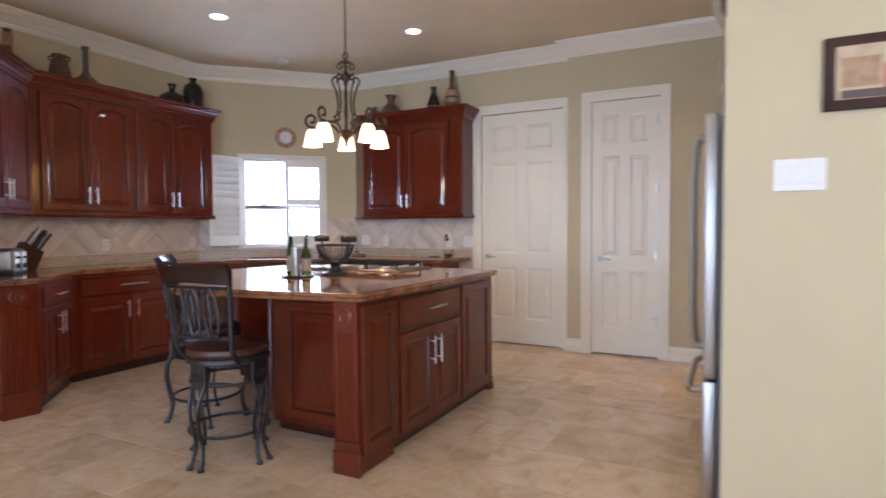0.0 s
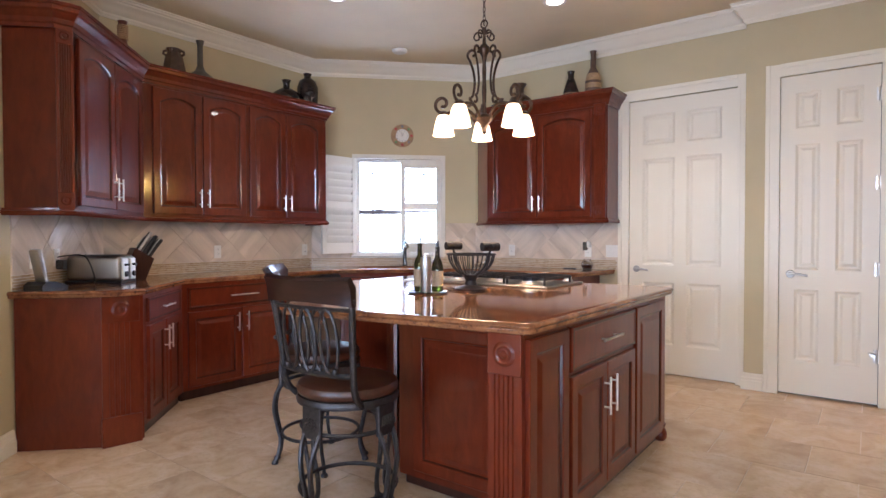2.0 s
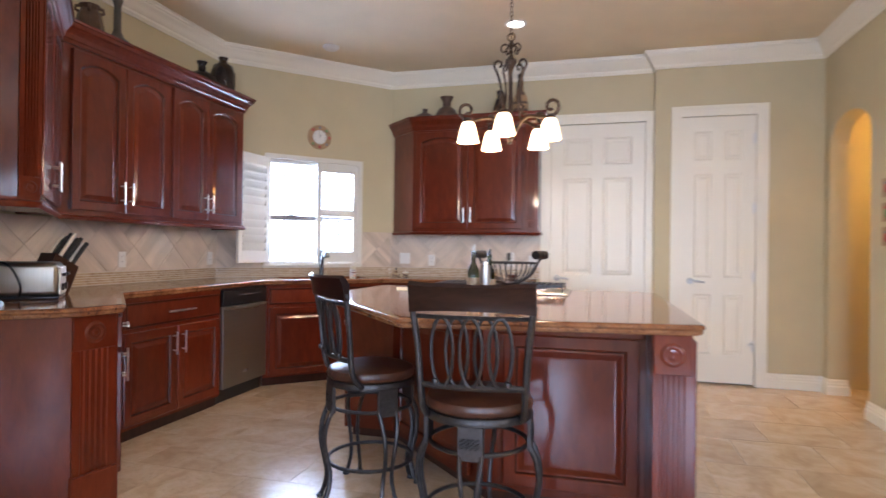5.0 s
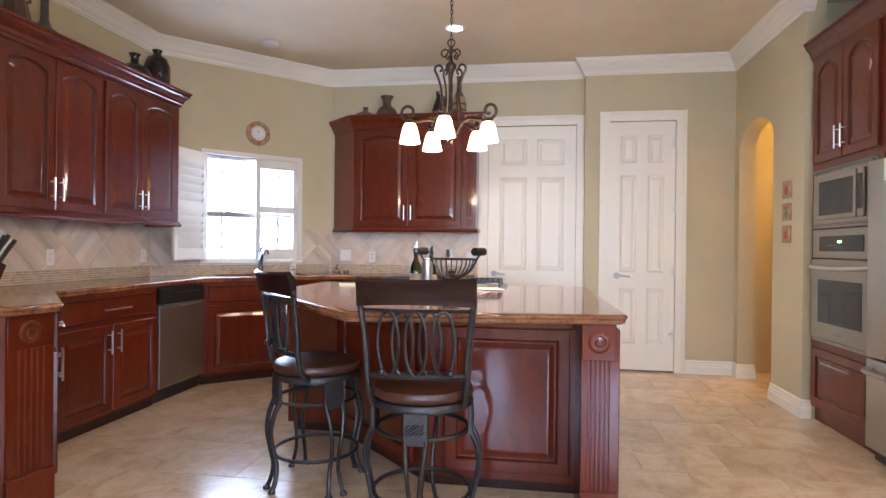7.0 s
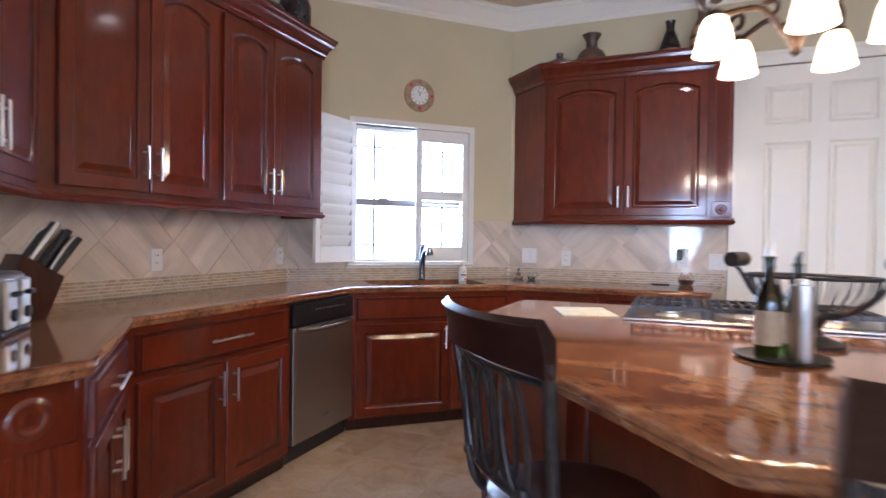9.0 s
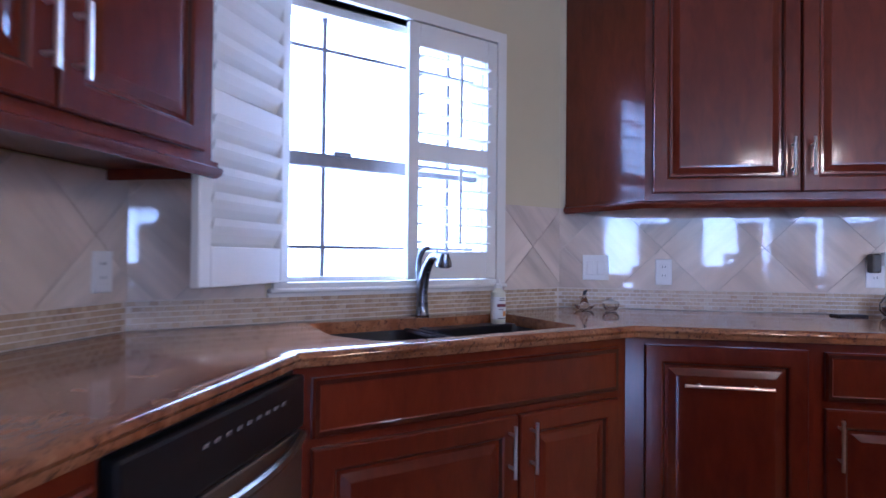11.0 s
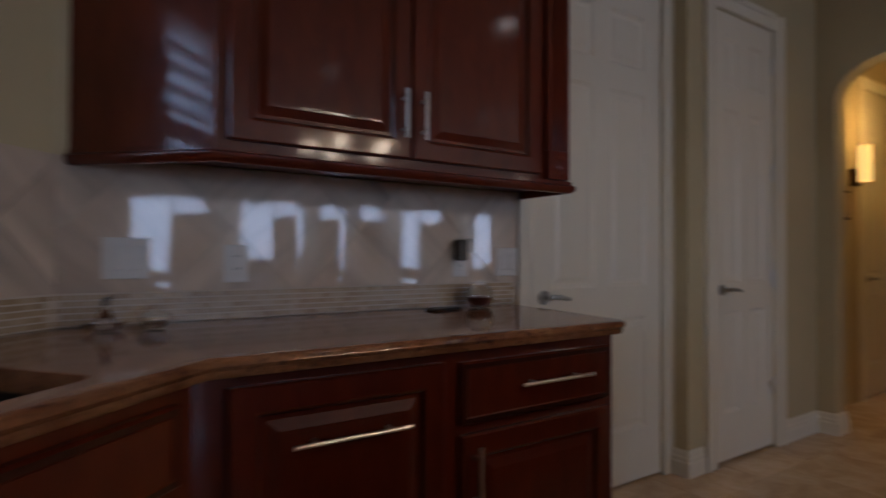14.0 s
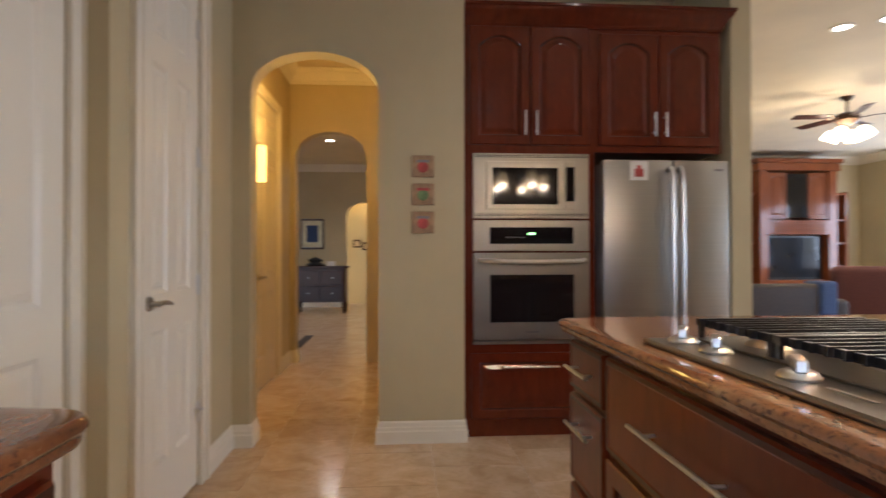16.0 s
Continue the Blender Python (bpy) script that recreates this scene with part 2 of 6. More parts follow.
RUG = plain("dark_woven_rug", (0.05, 0.04, 0.035), 0.95, 0, 0.5, 60, 0.3)
# white door enamel with the warm lamplight tinted into the colour
LAMPLIT_WHITE = painted("lamplit_hall_door_paint", (0.74, 0.68, 0.55), 0.35, 60, 0.02, 0.02)


def glassy(name, color, rough=0.02, ior=1.45):
    m, nt, b = nodes(name, rough)
    b.inputs["Base Color"].default_value = (*color, 1)
    b.inputs["Transmission Weight"].default_value = 1
    b.inputs["IOR"].default_value = ior
    return m


GLASS = glassy("clear_glass", (1, 1, 1))
GREENGLASS = glassy("green_bottle_glass", (0.045, 0.055, 0.006))
PANE = glassy("window_glass", (1, 1, 1), 0.0, 1.05)


def glowing(name, color, strength):
    m, nt, b = nodes(name, 0.4)
    b.inputs["Base Color"].default_value = (*color, 1)
    b.inputs["Emission Color"].default_value = (*color, 1)
    b.inputs["Emission Strength"].default_value = strength
    return m


SHADE = glowing("lit_amber_glass", (1.0, 0.70, 0.34), 1.3)
HALLSHADE = glowing("lit_yellow_glass", (1.0, 0.62, 0.14), 1.1)
FANGLASS = glowing("lit_frosted_glass", (1.0, 0.84, 0.58), 2.6)
BULB = glowing("lit_lamp", (1.0, 0.86, 0.66), 6.0)
DIGITS = glowing("clock_digits", (0.35, 0.9, 0.25), 1.5)
SCREEN = plain("tv_glass", (0.012, 0.016, 0.024), 0.08, 0, 0.2, 3, 0)
ASPHALT = plain("pale_dry_ground", (0.42, 0.40, 0.34), 0.9, 0, 0.2, 0.4, 0.2)
LEAF = plain("leaf_green", (0.06, 0.10, 0.035), 0.6, 0, 0.4, 8, 0.1)
BARK = plain("tree_bark", (0.12, 0.09, 0.06), 0.9, 0, 0.3, 20, 0.3)
STUCCO = plain("far_stucco", (0.5, 0.42, 0.33), 0.9, 0, 0.1, 5, 0.1)
ROOF = plain("far_roof", (0.22, 0.15, 0.12), 0.9, 0, 0.2, 5, 0.1)


# ---------- mesh tools ----------
def mesh_of(name, bm, m, smooth=False):
    me = bpy.data.meshes.new(name)
    bmesh.ops.recalc_face_normals(bm, faces=bm.faces)
    if smooth:
        for f in bm.faces:
            f.smooth = True
        for e in bm.edges:
            if len(e.link_faces) == 2 and e.calc_face_angle() > 0.7:
                e.smooth = False
    bm.to_mesh(me)
    bm.free()
    me.materials.append(m)
    return me


def structure(name, bm, m, label="", category="", smooth=False):
    ob = new(name, mesh_of(name, bm, m, smooth))
    return tagged(ob, label, category, kind="structure")


def part(name, bm, m, parent, label="", smooth=False, where=None):
    ob = new(name, mesh_of(name, bm, m, smooth))
    ob.parent = parent
    if where is not None:
        ob.matrix_basis = where
    if label:
        ob["label"] = label
    return ob


def share(name, me, parent, where, label=""):
    ob = new(name, me)
    ob.parent = parent
    ob.matrix_basis = where
    if label:
        ob["label"] = label
    return ob


def thing(name, m, label, category, group="", kind=""):
    ob = new(name)
    ob.empty_display_size = 0.1
    ob.matrix_basis = m
    return tagged(ob, label, category, group, kind)


def solo(name, bm, m, where, label, category, group="", smooth=False):
    ob = new(name, mesh_of(name, bm, m, smooth))
    ob.matrix_basis = where
    return tagged(ob, label, category, group)


def box(bm, x0, x1, y0, y1, z0, z1, bevel=0.0, seg=1):
    r = bmesh.ops.create_cube(bm, size=1, matrix=Matrix.Translation(((x0 + x1) / 2, (y0 + y1) / 2, (z0 + z1) / 2)) @ Matrix.Diagonal((x1 - x0, y1 - y0, z1 - z0, 1)))
    if bevel:
        es = list({e for v in r["verts"] for e in v.link_edges})
        bmesh.ops.bevel(bm, geom=es, offset=bevel, segments=seg, affect="EDGES", profile=0.5)
    return bm


def boxes(*args, bevel=0.0, seg=1):
    bm = bmesh.new()
    for a in args:
        box(bm, *a, bevel=bevel, seg=seg)
    return bm


def prism(bm, pts, z0, z1, fm=None):
    """A polygon in the plane, raised from z0 to z1, laid by fm."""
    fm = fm or Matrix()
    lo = [bm.verts.new(fm @ Vector((x, y, z0))) for x, y in pts]
    hi = [bm.verts.new(fm @ Vector((x, y, z1))) for x, y in pts]
    bm.faces.new(lo[::-1])
    bm.faces.new(hi)
    n = len(pts)
    for i in range(n):
        bm.faces.new((lo[i], lo[(i + 1) % n], hi[(i + 1) % n], hi[i]))
    return bm


def lathe(bm, prof, seg=20, fm=None):
    """A turned body: prof lists (radius, height)."""
    fm = fm or Matrix()
    rings = []
    for r, z in prof:
        if r < 1e-5:
            rings.append([bm.verts.new(fm @ Vector((0, 0, z)))])
        else:
            rings.append([bm.verts.new(fm @ Vector((r * math.cos(2 * math.pi * i / seg), r * math.sin(2 * math.pi * i / seg), z))) for i in range(seg)])
    for a, b in zip(rings, rings[1:]):
        for i in range(seg):
            j = (i + 1) % seg
            if len(a) == 1 and len(b) > 1:
                bm.faces.new((a[0], b[i], b[j]))
            elif len(b) == 1 and len(a) > 1:
                bm.faces.new((a[i], a[j], b[0]))
            elif len(a) > 1:
                bm.faces.new((a[i], a[j], b[j], b[i]))
    return bm


def tube(bm, pts, r, seg=8, closed=False, flat=1.0):
    """A rod of radius r along pts; r may be a list; flat squeezes it."""
    pts = [Vector(p) for p in pts]
    n = len(pts)
    rs = r if isinstance(r, (list, tuple)) else [r] * n
    rings, up = [], None
    for i, p in enumerate(pts):
        a = pts[(i - 1) % n] if (closed or i > 0) else p
        c = pts[(i + 1) % n] if (closed or i < n - 1) else p
        d = (c - a).normalized()
        if up is None:
            up = Vector((0, 0, 1)) if abs(d.z) < 0.9 else Vector((1, 0, 0))
        side = d.cross(up)
        if side.length < 1e-4:
            side = d.orthogonal()
        side.normalize()
        up = side.cross(d).normalized()
        rings.append([bm.verts.new(p + rs[i] * (math.cos(t) * side + flat * math.sin(t) * up)) for t in [2 * math.pi * k / seg for k in range(seg)]])
    m = n if closed else n - 1
    for i in range(m):
        a, b = rings[i], rings[(i + 1) % n]
        for k in range(seg):
            bm.faces.new((a[k], a[(k + 1) % seg], b[(k + 1) % seg], b[k]))
    if not closed:
        bm.faces.new(rings[0][::-1])
        bm.faces.new(rings[-1])
    return bm


def circle(r, n=32, z=0.0, cx=0.0, cy=0.0):
    return [(cx + r * math.cos(2 * math.pi * i / n), cy + r * math.sin(2 * math.pi * i / n), z) for i in range(n)]


def smooth_path(pts, n=6):
    """Catmull-Rom through pts."""
    P = [Vector(p) for p in pts]
    P = [2 * P[0] - P[1]] + P + [2 * P[-1] - P[-2]]
    out = []
    for i in range(1, len(P) - 2):
        a, b, c, d = P[i - 1:i + 3]
        for k in range(n):
            t = k / n
            out.append(0.5 * ((2 * b) + (c - a) * t + (2 * a - 5 * b + 4 * c - d) * t * t + (3 * b - a - 3 * c + d) * t ** 3))
    return out + [P[-2]]


def at(p, rz, z=0.0):
    return pose(p[0], p[1], z, 0, 0, rz)


def moved(bm, m):
    bm.transform(m)
    return bm


def mitre_sweep(bm, line, prof, closed=False):
    """Sweep a profile (out, z) along a plan polyline; out is measured to the right-hand side of the line."""
    P = [Vector(p) for p in line]
    n = len(P)
    rows = []
    for i, p in enumerate(P):
        d0 = (p - P[i - 1]).normalized() if i else None
        d1 = (P[i + 1] - p).normalized() if i < n - 1 else None
        n0 = Vector((d0.y, -d0.x)) if d0 else None
        n1 = Vector((d1.y, -d1.x)) if d1 else None
        if n0 is None or n1 is None:
            nn = n1 or n0
        else:
            nn = n0 + n1
            nn = nn / max(0.3, nn.dot(n0))
        rows.append([bm.verts.new((p.x + nn.x * o, p.y + nn.y * o, z)) for o, z in prof])
    k = len(prof)
    for a, b in zip(rows, rows[1:]):
        for i in range(k):
            bm.faces.new((a[i], a[(i + 1) % k], b[(i + 1) % k], b[i]))
    bm.faces.new(rows[0])
    bm.faces.new(rows[-1][::-1])
    return bm


UPRIGHT = Matrix.Rotation(radians(90), 4, "X")

# ---------- the room ----------
H = 3.05
XL, YR, XF, YB = -4.01, 6.03, 1.265, 5.93
C_LD = (XL, 2.76)
C_LW = (XL, 4.79)
C_WR = (-2.77, YR)
D_END = (-2.2, 0.95)
YS, XE, YFAM = -4.2, 8.62, 2.73
T = 0.14


def wall(name, p0, p1, label, openings=(), z1=H, m=WALL, thick=T):
    """A wall whose room face runs from p0 to p1, the room on the right-hand side; openings (s0, s1, z0, z1)."""
    d = Vector((p1[0] - p0[0], p1[1] - p0[1]))
    n = d.length
    bm = bmesh.new()
    s = 0.0
    for a, b, lo, hi in sorted(openings):
        if a > s:
            box(bm, s, a, 0, thick, 0, z1)
        if lo > 0:
            box(bm, a, b, 0, thick, 0, lo)
        if hi < z1:
            box(bm, a, b, 0, thick, hi, z1)
        s = b
    if n > s:
        box(bm, s, n, 0, thick, 0, z1)
    bm.transform(at(p0, math.degrees(math.atan2(d.y, d.x))))
    return structure(name, bm, m, label, "wall")


WIN = (0.47, 1.37, 1.03, 2.05)
wall("wall_left", C_LD, C_LW, "warm tan painted kitchen wall behind the cabinets")
wall("wall_window", C_LW, C_WR, "diagonal tan painted wall with the sink window", [WIN])
DA, DB = (-1.09, -0.203), (0.107, 0.727)
wall("wall_doors_west", C_WR, (-0.13, YR), "tan painted wall with the wide white door", [(DA[0] + 2.77, DA[1] + 2.77, 0, 2.44)])
wall("wall_doors_east", (-0.13, YB), (XF + T, YB), "tan painted wall with the narrow white door", [(DB[0] + 0.13, DB[1] + 0.13, 0, 2.44)], thick=0.22)
wall("wall_diagonal", D_END, C_LD, "diagonal tan painted wall at the counter end")
wall("wall_west", (D_END[0], YS), D_END, "tan painted side wall of the breakfast area")
SOUTH = ((1.6, 2.9), (4.0, 5.1), (5.6, 6.2), (6.6, 7.2), (7.6, 8.9), (9.6, 10.9))
wall("wall_south", (XE, YS), (D_END[0], YS), "tan painted wall with a row of windows", [(a, b, 0.75, 2.25) for a, b in SOUTH])
wall("wall_east", (XE, YFAM), (XE, YS), "tan painted far wall of the family room")
structure("wall_family", boxes((1.30, XE, YFAM, YFAM + 0.13, 0, H)), WALL, "tan painted wall beside the refrigerator", "wall")
structure("wall_niche", boxes((2.06, 2.16, YFAM + 0.13, 4.95, 0, H)), WALL, "plain wall behind the ovens and refrigerator", "wall")


def arch_wall(name, x, ya, yb, y0, y1, spr, top, label, thick=T, z1=H):
    bm = bmesh.new()
    arc = [(y0 + (y1 - y0) * (1 - math.cos(a)) / 2, spr + (top - spr) * math.sin(a) ** 0.9) for a in [math.pi * i / 24 for i in range(25)]]
    fm = Matrix.Translation((x, 0, 0)) @ Matrix.Rotation(radians(90), 4, "Z") @ UPRIGHT
    prism(bm, [(ya, 0), (y0, 0)] + arc + [(y1, 0), (yb, 0), (yb, z1), (ya, z1)], -0.0, thick, fm)
    return structure(name, bm, WALL, label, "wall")


arch_wall("wall_arch", XF, 4.56, YB, 5.075, 5.822, 2.09, 2.33, "tan painted wall with a rounded archway")
arch_wall("wall_arch_inner", 3.85, 4.8, 6.4, 5.31, 6.04, 2.13, 2.41, "tan wall with a second rounded archway in the hall")
wall("wall_hall_north", (XF + T, 6.10), (3.85, 6.10), "yellow-lit hall wall with a white door", [(1.045, 1.845, 0, 2.44)])
wall("wall_hall_south", (3.85, 4.95), (XF + T, 4.95), "plain hall wall")
wall("wall_passage", (3.99, 6.30), (5.3, 6.30), "tan passage wall beyond the second arch")
wall("wall_front_room", (3.99, 8.6), (10.6, 8.6), "tan wall of the front room")
wall("wall_front_room_back", (10.6, 3.4), (3.99, 3.4), "plain wall of the front room")
arch_wall("wall_front_room_east", 10.2, 3.4, 8.6, 5.40, 6.14, 1.95, 2.24, "tan wall with a lit arched niche")
structure("wall_niche_back", boxes((11.0, 11.1, 4.9, 6.8, 0, H)), WALL, "tan wall behind the arched niche", "wall")
structure("ceiling", boxes((-6, 11.3, -6, 9, H, H + 0.1)), CEIL, "smooth cream painted ceiling", "ceiling")
floor = structure("floor", boxes((-4.2, 11.3, -4.4, 8.8, -0.1, -0.0025)), GROUT, "beige travertine tile floor with thin grout lines", "floor")
structure("ground", boxes((-300, 300, -300, 300, -0.5, -0.3)), ASPHALT, "pale dry ground outside the house", "ground")
structure("ceiling_front_cap", boxes((-6, 11.3, -6, 9, H + 0.1, H + 0.2)), CEIL, "roof slab over the house", "ceiling")

# crown, baseboards and casings
CROWN = [(0, H), (0, H - 0.152), (0.01, H - 0.152), (0.014, H - 0.137), (0.021, H - 0.132), (0.023, H - 0.115), (0.031, H - 0.110), (0.045, H - 0.082), (0.068, H - 0.052), (0.078, H - 0.045), (0.082, H - 0.031), (0.092, H - 0.028), (0.096, H - 0.012), (0.106, H - 0.009), (0.106, H)]
bm = bmesh.new()
mitre_sweep(bm, [D_END, C_LD, C_LW, C_WR, (-0.13, YR), (-0.13, YB), (XF, YB), (XF, 4.56), (XF + 0.058, 4.56)], CROWN)
structure("trim_crown", bm, TRIM, "white stepped crown moulding along the kitchen ceiling", "moulding", True)
bm = bmesh.new()
mitre_sweep(bm, [(XE, YFAM), (XE, YS), (D_END[0], YS), D_END], CROWN)
structure("trim_crown_family", bm, TRIM, "white stepped crown moulding in the family room", "moulding", True)
bm = bmesh.new()
mitre_sweep(bm, [(3.99, 8.6), (10.2, 8.6), (10.2, 3.4)], CROWN)
structure("trim_crown_front", bm, TRIM, "white crown moulding in the front room", "moulding", True)
BASE = [(0, 0), (0.018, 0), (0.018, 0.07), (0.013, 0.078), (0.013, 0.095), (0.009, 0.1), (0.009, 0.122), (0.004, 0.132), (0, 0.132)]


def baseboard(line):
    bm = bmesh.new()
    mitre_sweep(bm, line, BASE)
    return structure("baseboard", bm, TRIM, "white stepped wooden baseboard", "baseboard")


baseboard([D_END, (-3.2, 1.95)])
baseboard([(DA[1] + 0.10, YR), (-0.13, YR), (-0.13, YB), (DB[0] - 0.10, YB)])
baseboard([(DB[1] + 0.10, YB), (XF, YB), (XF, 5.822), (XF + T, 5.822), (XF + T, 5.93)])
baseboard([(XF + T, 5.02), (XF + T, 5.075), (XF, 5.075), (XF, 4.56), (XF + 0.058, 4.56)])
baseboard([(3.33, 6.10), (3.85, 6.10), (3.85, 6.04), (3.99, 6.04), (3.99, 6.30), (4.4, 6.30)])
baseboard([(4.6, 6.30), (5.3, 6.30)])
baseboard([(5.4, 8.6), (10.2, 8.6), (10.2, 6.14)])
baseboard([(XE, YFAM), (XE, YS), (D_END[0], YS), D_END])
bm = bmesh.new()
mitre_sweep(bm, [(2.3, YFAM), (1.30, YFAM), (1.30, YFAM + 0.13)][::-1], BASE)
structure("baseboard", bm, TRIM, "white stepped wooden baseboard", "baseboard")


def casing(x0, x1, y, z1, w=0.095, name="trim_door"):
    """Door casing on a wall that faces -y, with stepped boards and a jamb."""
    bm = bmesh.new()
    for a, b in ((x0 - w, x0), (x1, x1 + w)):
        box(bm, a, b, y - 0.016, y, 0, z1 + w)
        o0, o1 = (a, a + 0.03) if a < x0 else (b - 0.03, b)
        box(bm, o0, o1, y - 0.026, y - 0.016, 0, z1 + w)
        i0, i1 = (b - 0.022, b) if a < x0 else (a, a + 0.022)
        box(bm, i0, i1, y - 0.02, y - 0.016, 0, z1)
    box(bm, x0, x1, y - 0.016, y, z1, z1 + w)
    box(bm, x0, x1, y - 0.026, y - 0.016, z1 + w - 0.03, z1 + w)
    box(bm, x0, x1, y - 0.02, y - 0.016, z1, z1 + 0.022)
    return structure(name, bm, TRIM, "white stepped wooden door casing", "door casing")


def panel_loops(bm, x0, x1, z0, z1, y, loops, rise=0.0, n=10, glazed=()):
    """Nested outlines, inset and set to depths, from the outer one to a cap: a raised or sunk panel. Returns the outer ring."""
    prev = first = None
    for step, (ins, dep, rs) in enumerate(loops):
        r = rise * rs
        pts = [(x0 + ins, z0 + ins), (x1 - ins, z0 + ins)]
        for k in range(n + 1):
            u = k / n
            pts.append((x1 - ins + (x0 - x1 + 2 * ins) * u, z1 - ins - r * (2 * u - 1) ** 2))
        ring = [bm.verts.new((px, y + dep, pz)) for px, pz in pts]
        if prev:
            for i in range(len(ring)):
                j = (i + 1) % len(ring)
                fc = bm.faces.new((prev[i], prev[j], ring[j], ring[i]))
                fc.material_index = 1 if step in glazed else 0
        else:
            first = ring
        prev = ring
    bm.faces.new(prev)
    return first


def six_panel_slab(w, h, t=0.04):
    """A six-panel door slab, front at y=0 facing -y, sunk and raised panels, from a grid of stiles and rails."""
    bm = bmesh.new()
    st = 0.115 if w > 0.75 else 0.1
    mid = 0.10
    pw = (w - 2 * st - mid) / 2
    rows = [(0.25, 0.80), (0.95, 1.90), (2.02, h - 0.13)] if h > 2.3 else [(0.2, 0.75), (0.88, 1.62), (1.74, h - 0.12)]
    xs = [(st, st + pw), (st + pw + mid, w - st)]
    box(bm, 0, st, 0, t, 0, h)
    box(bm, w - st, w, 0, t, 0, h)
    box(bm, st + pw, st + pw + mid, 0, t, 0, h)
    zs = [0] + [z for r in rows for z in r] + [h]
    for a, b in xs:
        for k in range(0, len(zs), 2):
            box(bm, a, b, 0, t, zs[k], zs[k + 1])
        for lo, hi in rows:
            panel_loops(bm, a, b, lo, hi, 0, [(0, 0, 0), (0.018, 0.011, 0), (0.03, 0.011, 0), (0.05, 0.003, 0), (0.06, 0.003, 0)], 0, 2)
    return bm


def lever_handle(parent, x, z, way=1):
    h = lathe(bmesh.new(), [(0, -0.012), (0.026, -0.012), (0.03, -0.006), (0.03, 0)], 20, Matrix.Translation((x, 0, z)) @ Matrix.Rotation(radians(-90), 4, "X"))
    tube(h, [(x, 0, z), (x, -0.05, z)], 0.01)
    tube(h, smooth_path([(x - 0.012 * way, -0.05, z + 0.004), (x + 0.03 * way, -0.052, z + 0.004), (x + 0.08 * way, -0.05, z - 0.002), (x + 0.115 * way, -0.045, z - 0.008)]), [0.008] * 6 + [0.0085] * 6 + [0.007] * 7, 8, flat=1.2)
    return part("door_handle", h, STEEL, parent, "satin nickel lever handle", True)


def hinge(parent, x, z):
    b = boxes((x - 0.018, x + 0.018, -0.004, 0.0, z - 0.045, z + 0.045))
    tube(b, [(x, -0.007, z - 0.05), (x, -0.007, z + 0.05)], 0.007)
    part("hinge", b, CHROME, parent, "satin nickel hinge", True)


casing(DA[0], DA[1], YR, 2.44)
casing(DB[0], DB[1], YB, 2.44)
d = structure("door_1", six_panel_slab(0.881, 2.42), TRIM, "wide white six-panel door, closed", "door")
d.matrix_basis = at((DA[0] + 0.003, YR + 0.004), 0, 0.014)
lever_handle(d, 0.065, 0.915)
structure("door_1_jamb", boxes((DA[0], DA[1], YR + 0.05, YR + T, 0, 2.44)), TRIM, "white door stop behind the wide door", "door frame")
d = structure("door_2", six_panel_slab(0.614, 2.42), TRIM, "narrow white six-panel door, closed", "door")
d.matrix_basis = at((DB[0] + 0.003, YB + 0.004), 0, 0.016)
lever_handle(d, 0.075, 0.915)
for z in (0.345, 0.964, 1.585, 2.21):
    hinge(d, 0.606, z)
b = boxes((0.565, 0.606, -0.012, 0, 0.34, 0.37))
tube(b, [(0.60, -0.01, 0.36), (0.56, -0.045, 0.37)], 0.006)
part("door_stop", b, CHROME, d, "nickel hinge-pin door stop", True)
# solid black block stands in for the darkness behind the narrow door
structure("door_2_dark_fill", boxes((DB[0], DB[1], YB + 0.05, YB + 0.2, 0, 2.44)), BLACK, "black block for the unlit space behind the narrow door", "door frame")
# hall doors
d = structure("door_3", six_panel_slab(0.79, 2.42), LAMPLIT_WHITE, "white hall door, closed, warm lamplight tinted into its paint", "door")
d.matrix_basis = at((2.455, 6.104), 0, 0.01)
lever_handle(d, 0.09, 0.93)
casing(2.45, 3.25, 6.10, 2.44, 0.08)

# window over the sink
WM = at(C_LW, 45)
s0, s1, z0, z1 = WIN
win = thing("window_1", WM, "white double-hung window over the sink, bright daylight", "window", kind="structure")
FR = SHUTTER
f = boxes((s0, s0 + 0.03, 0.06, T, z0, z1), (s1 - 0.03, s1, 0.06, T, z0, z1), (s0 + 0.03, s1 - 0.03, 0.06, T, z0, z0 + 0.035), (s0 + 0.03, s1 - 0.03, 0.06, T, z1 - 0.03, z1))
part("window_frame", f, WHITE, win, "white vinyl window frame")
f = boxes((s0 + 0.03, s1 - 0.03, 0.085, 0.125, 1.465, 1.515), bevel=0.004)
box(f, s0 + 0.2, s0 + 0.27, 0.065, 0.085, 1.505, 1.525, 0.004)
part("meeting_rail", f, GREY, win, "dark meeting rail with a sash lock")
f = boxes((s0 + 0.165, s0 + 0.18, 0.1, 0.112, z0 + 0.035, z1 - 0.03), (s1 - 0.18, s1 - 0.165, 0.1, 0.112, z0 + 0.035, z1 - 0.03))
part("muntin", f, GREY, win, "dark grille bar")
for zz in (1.165, 1.90):
    part("muntin", boxes((s0 + 0.03, s1 - 0.03, 0.113, 0.122, zz, zz + 0.013)), GREY, win, "dark grille bar")
p = part("pane", boxes((s0 + 0.03, s1 - 0.03, 0.125, 0.129, z0 + 0.035, z1 - 0.03)), PANE, win)
p.visible_shadow = False
f = boxes((s0 - 0.06, s1 + 0.05, -0.034, 0.06, z0 - 0.016, z0), bevel=0.005)
box(f, s0 - 0.06, s1 + 0.04, -0.012, 0.0, z0 - 0.03, z0 - 0.016)
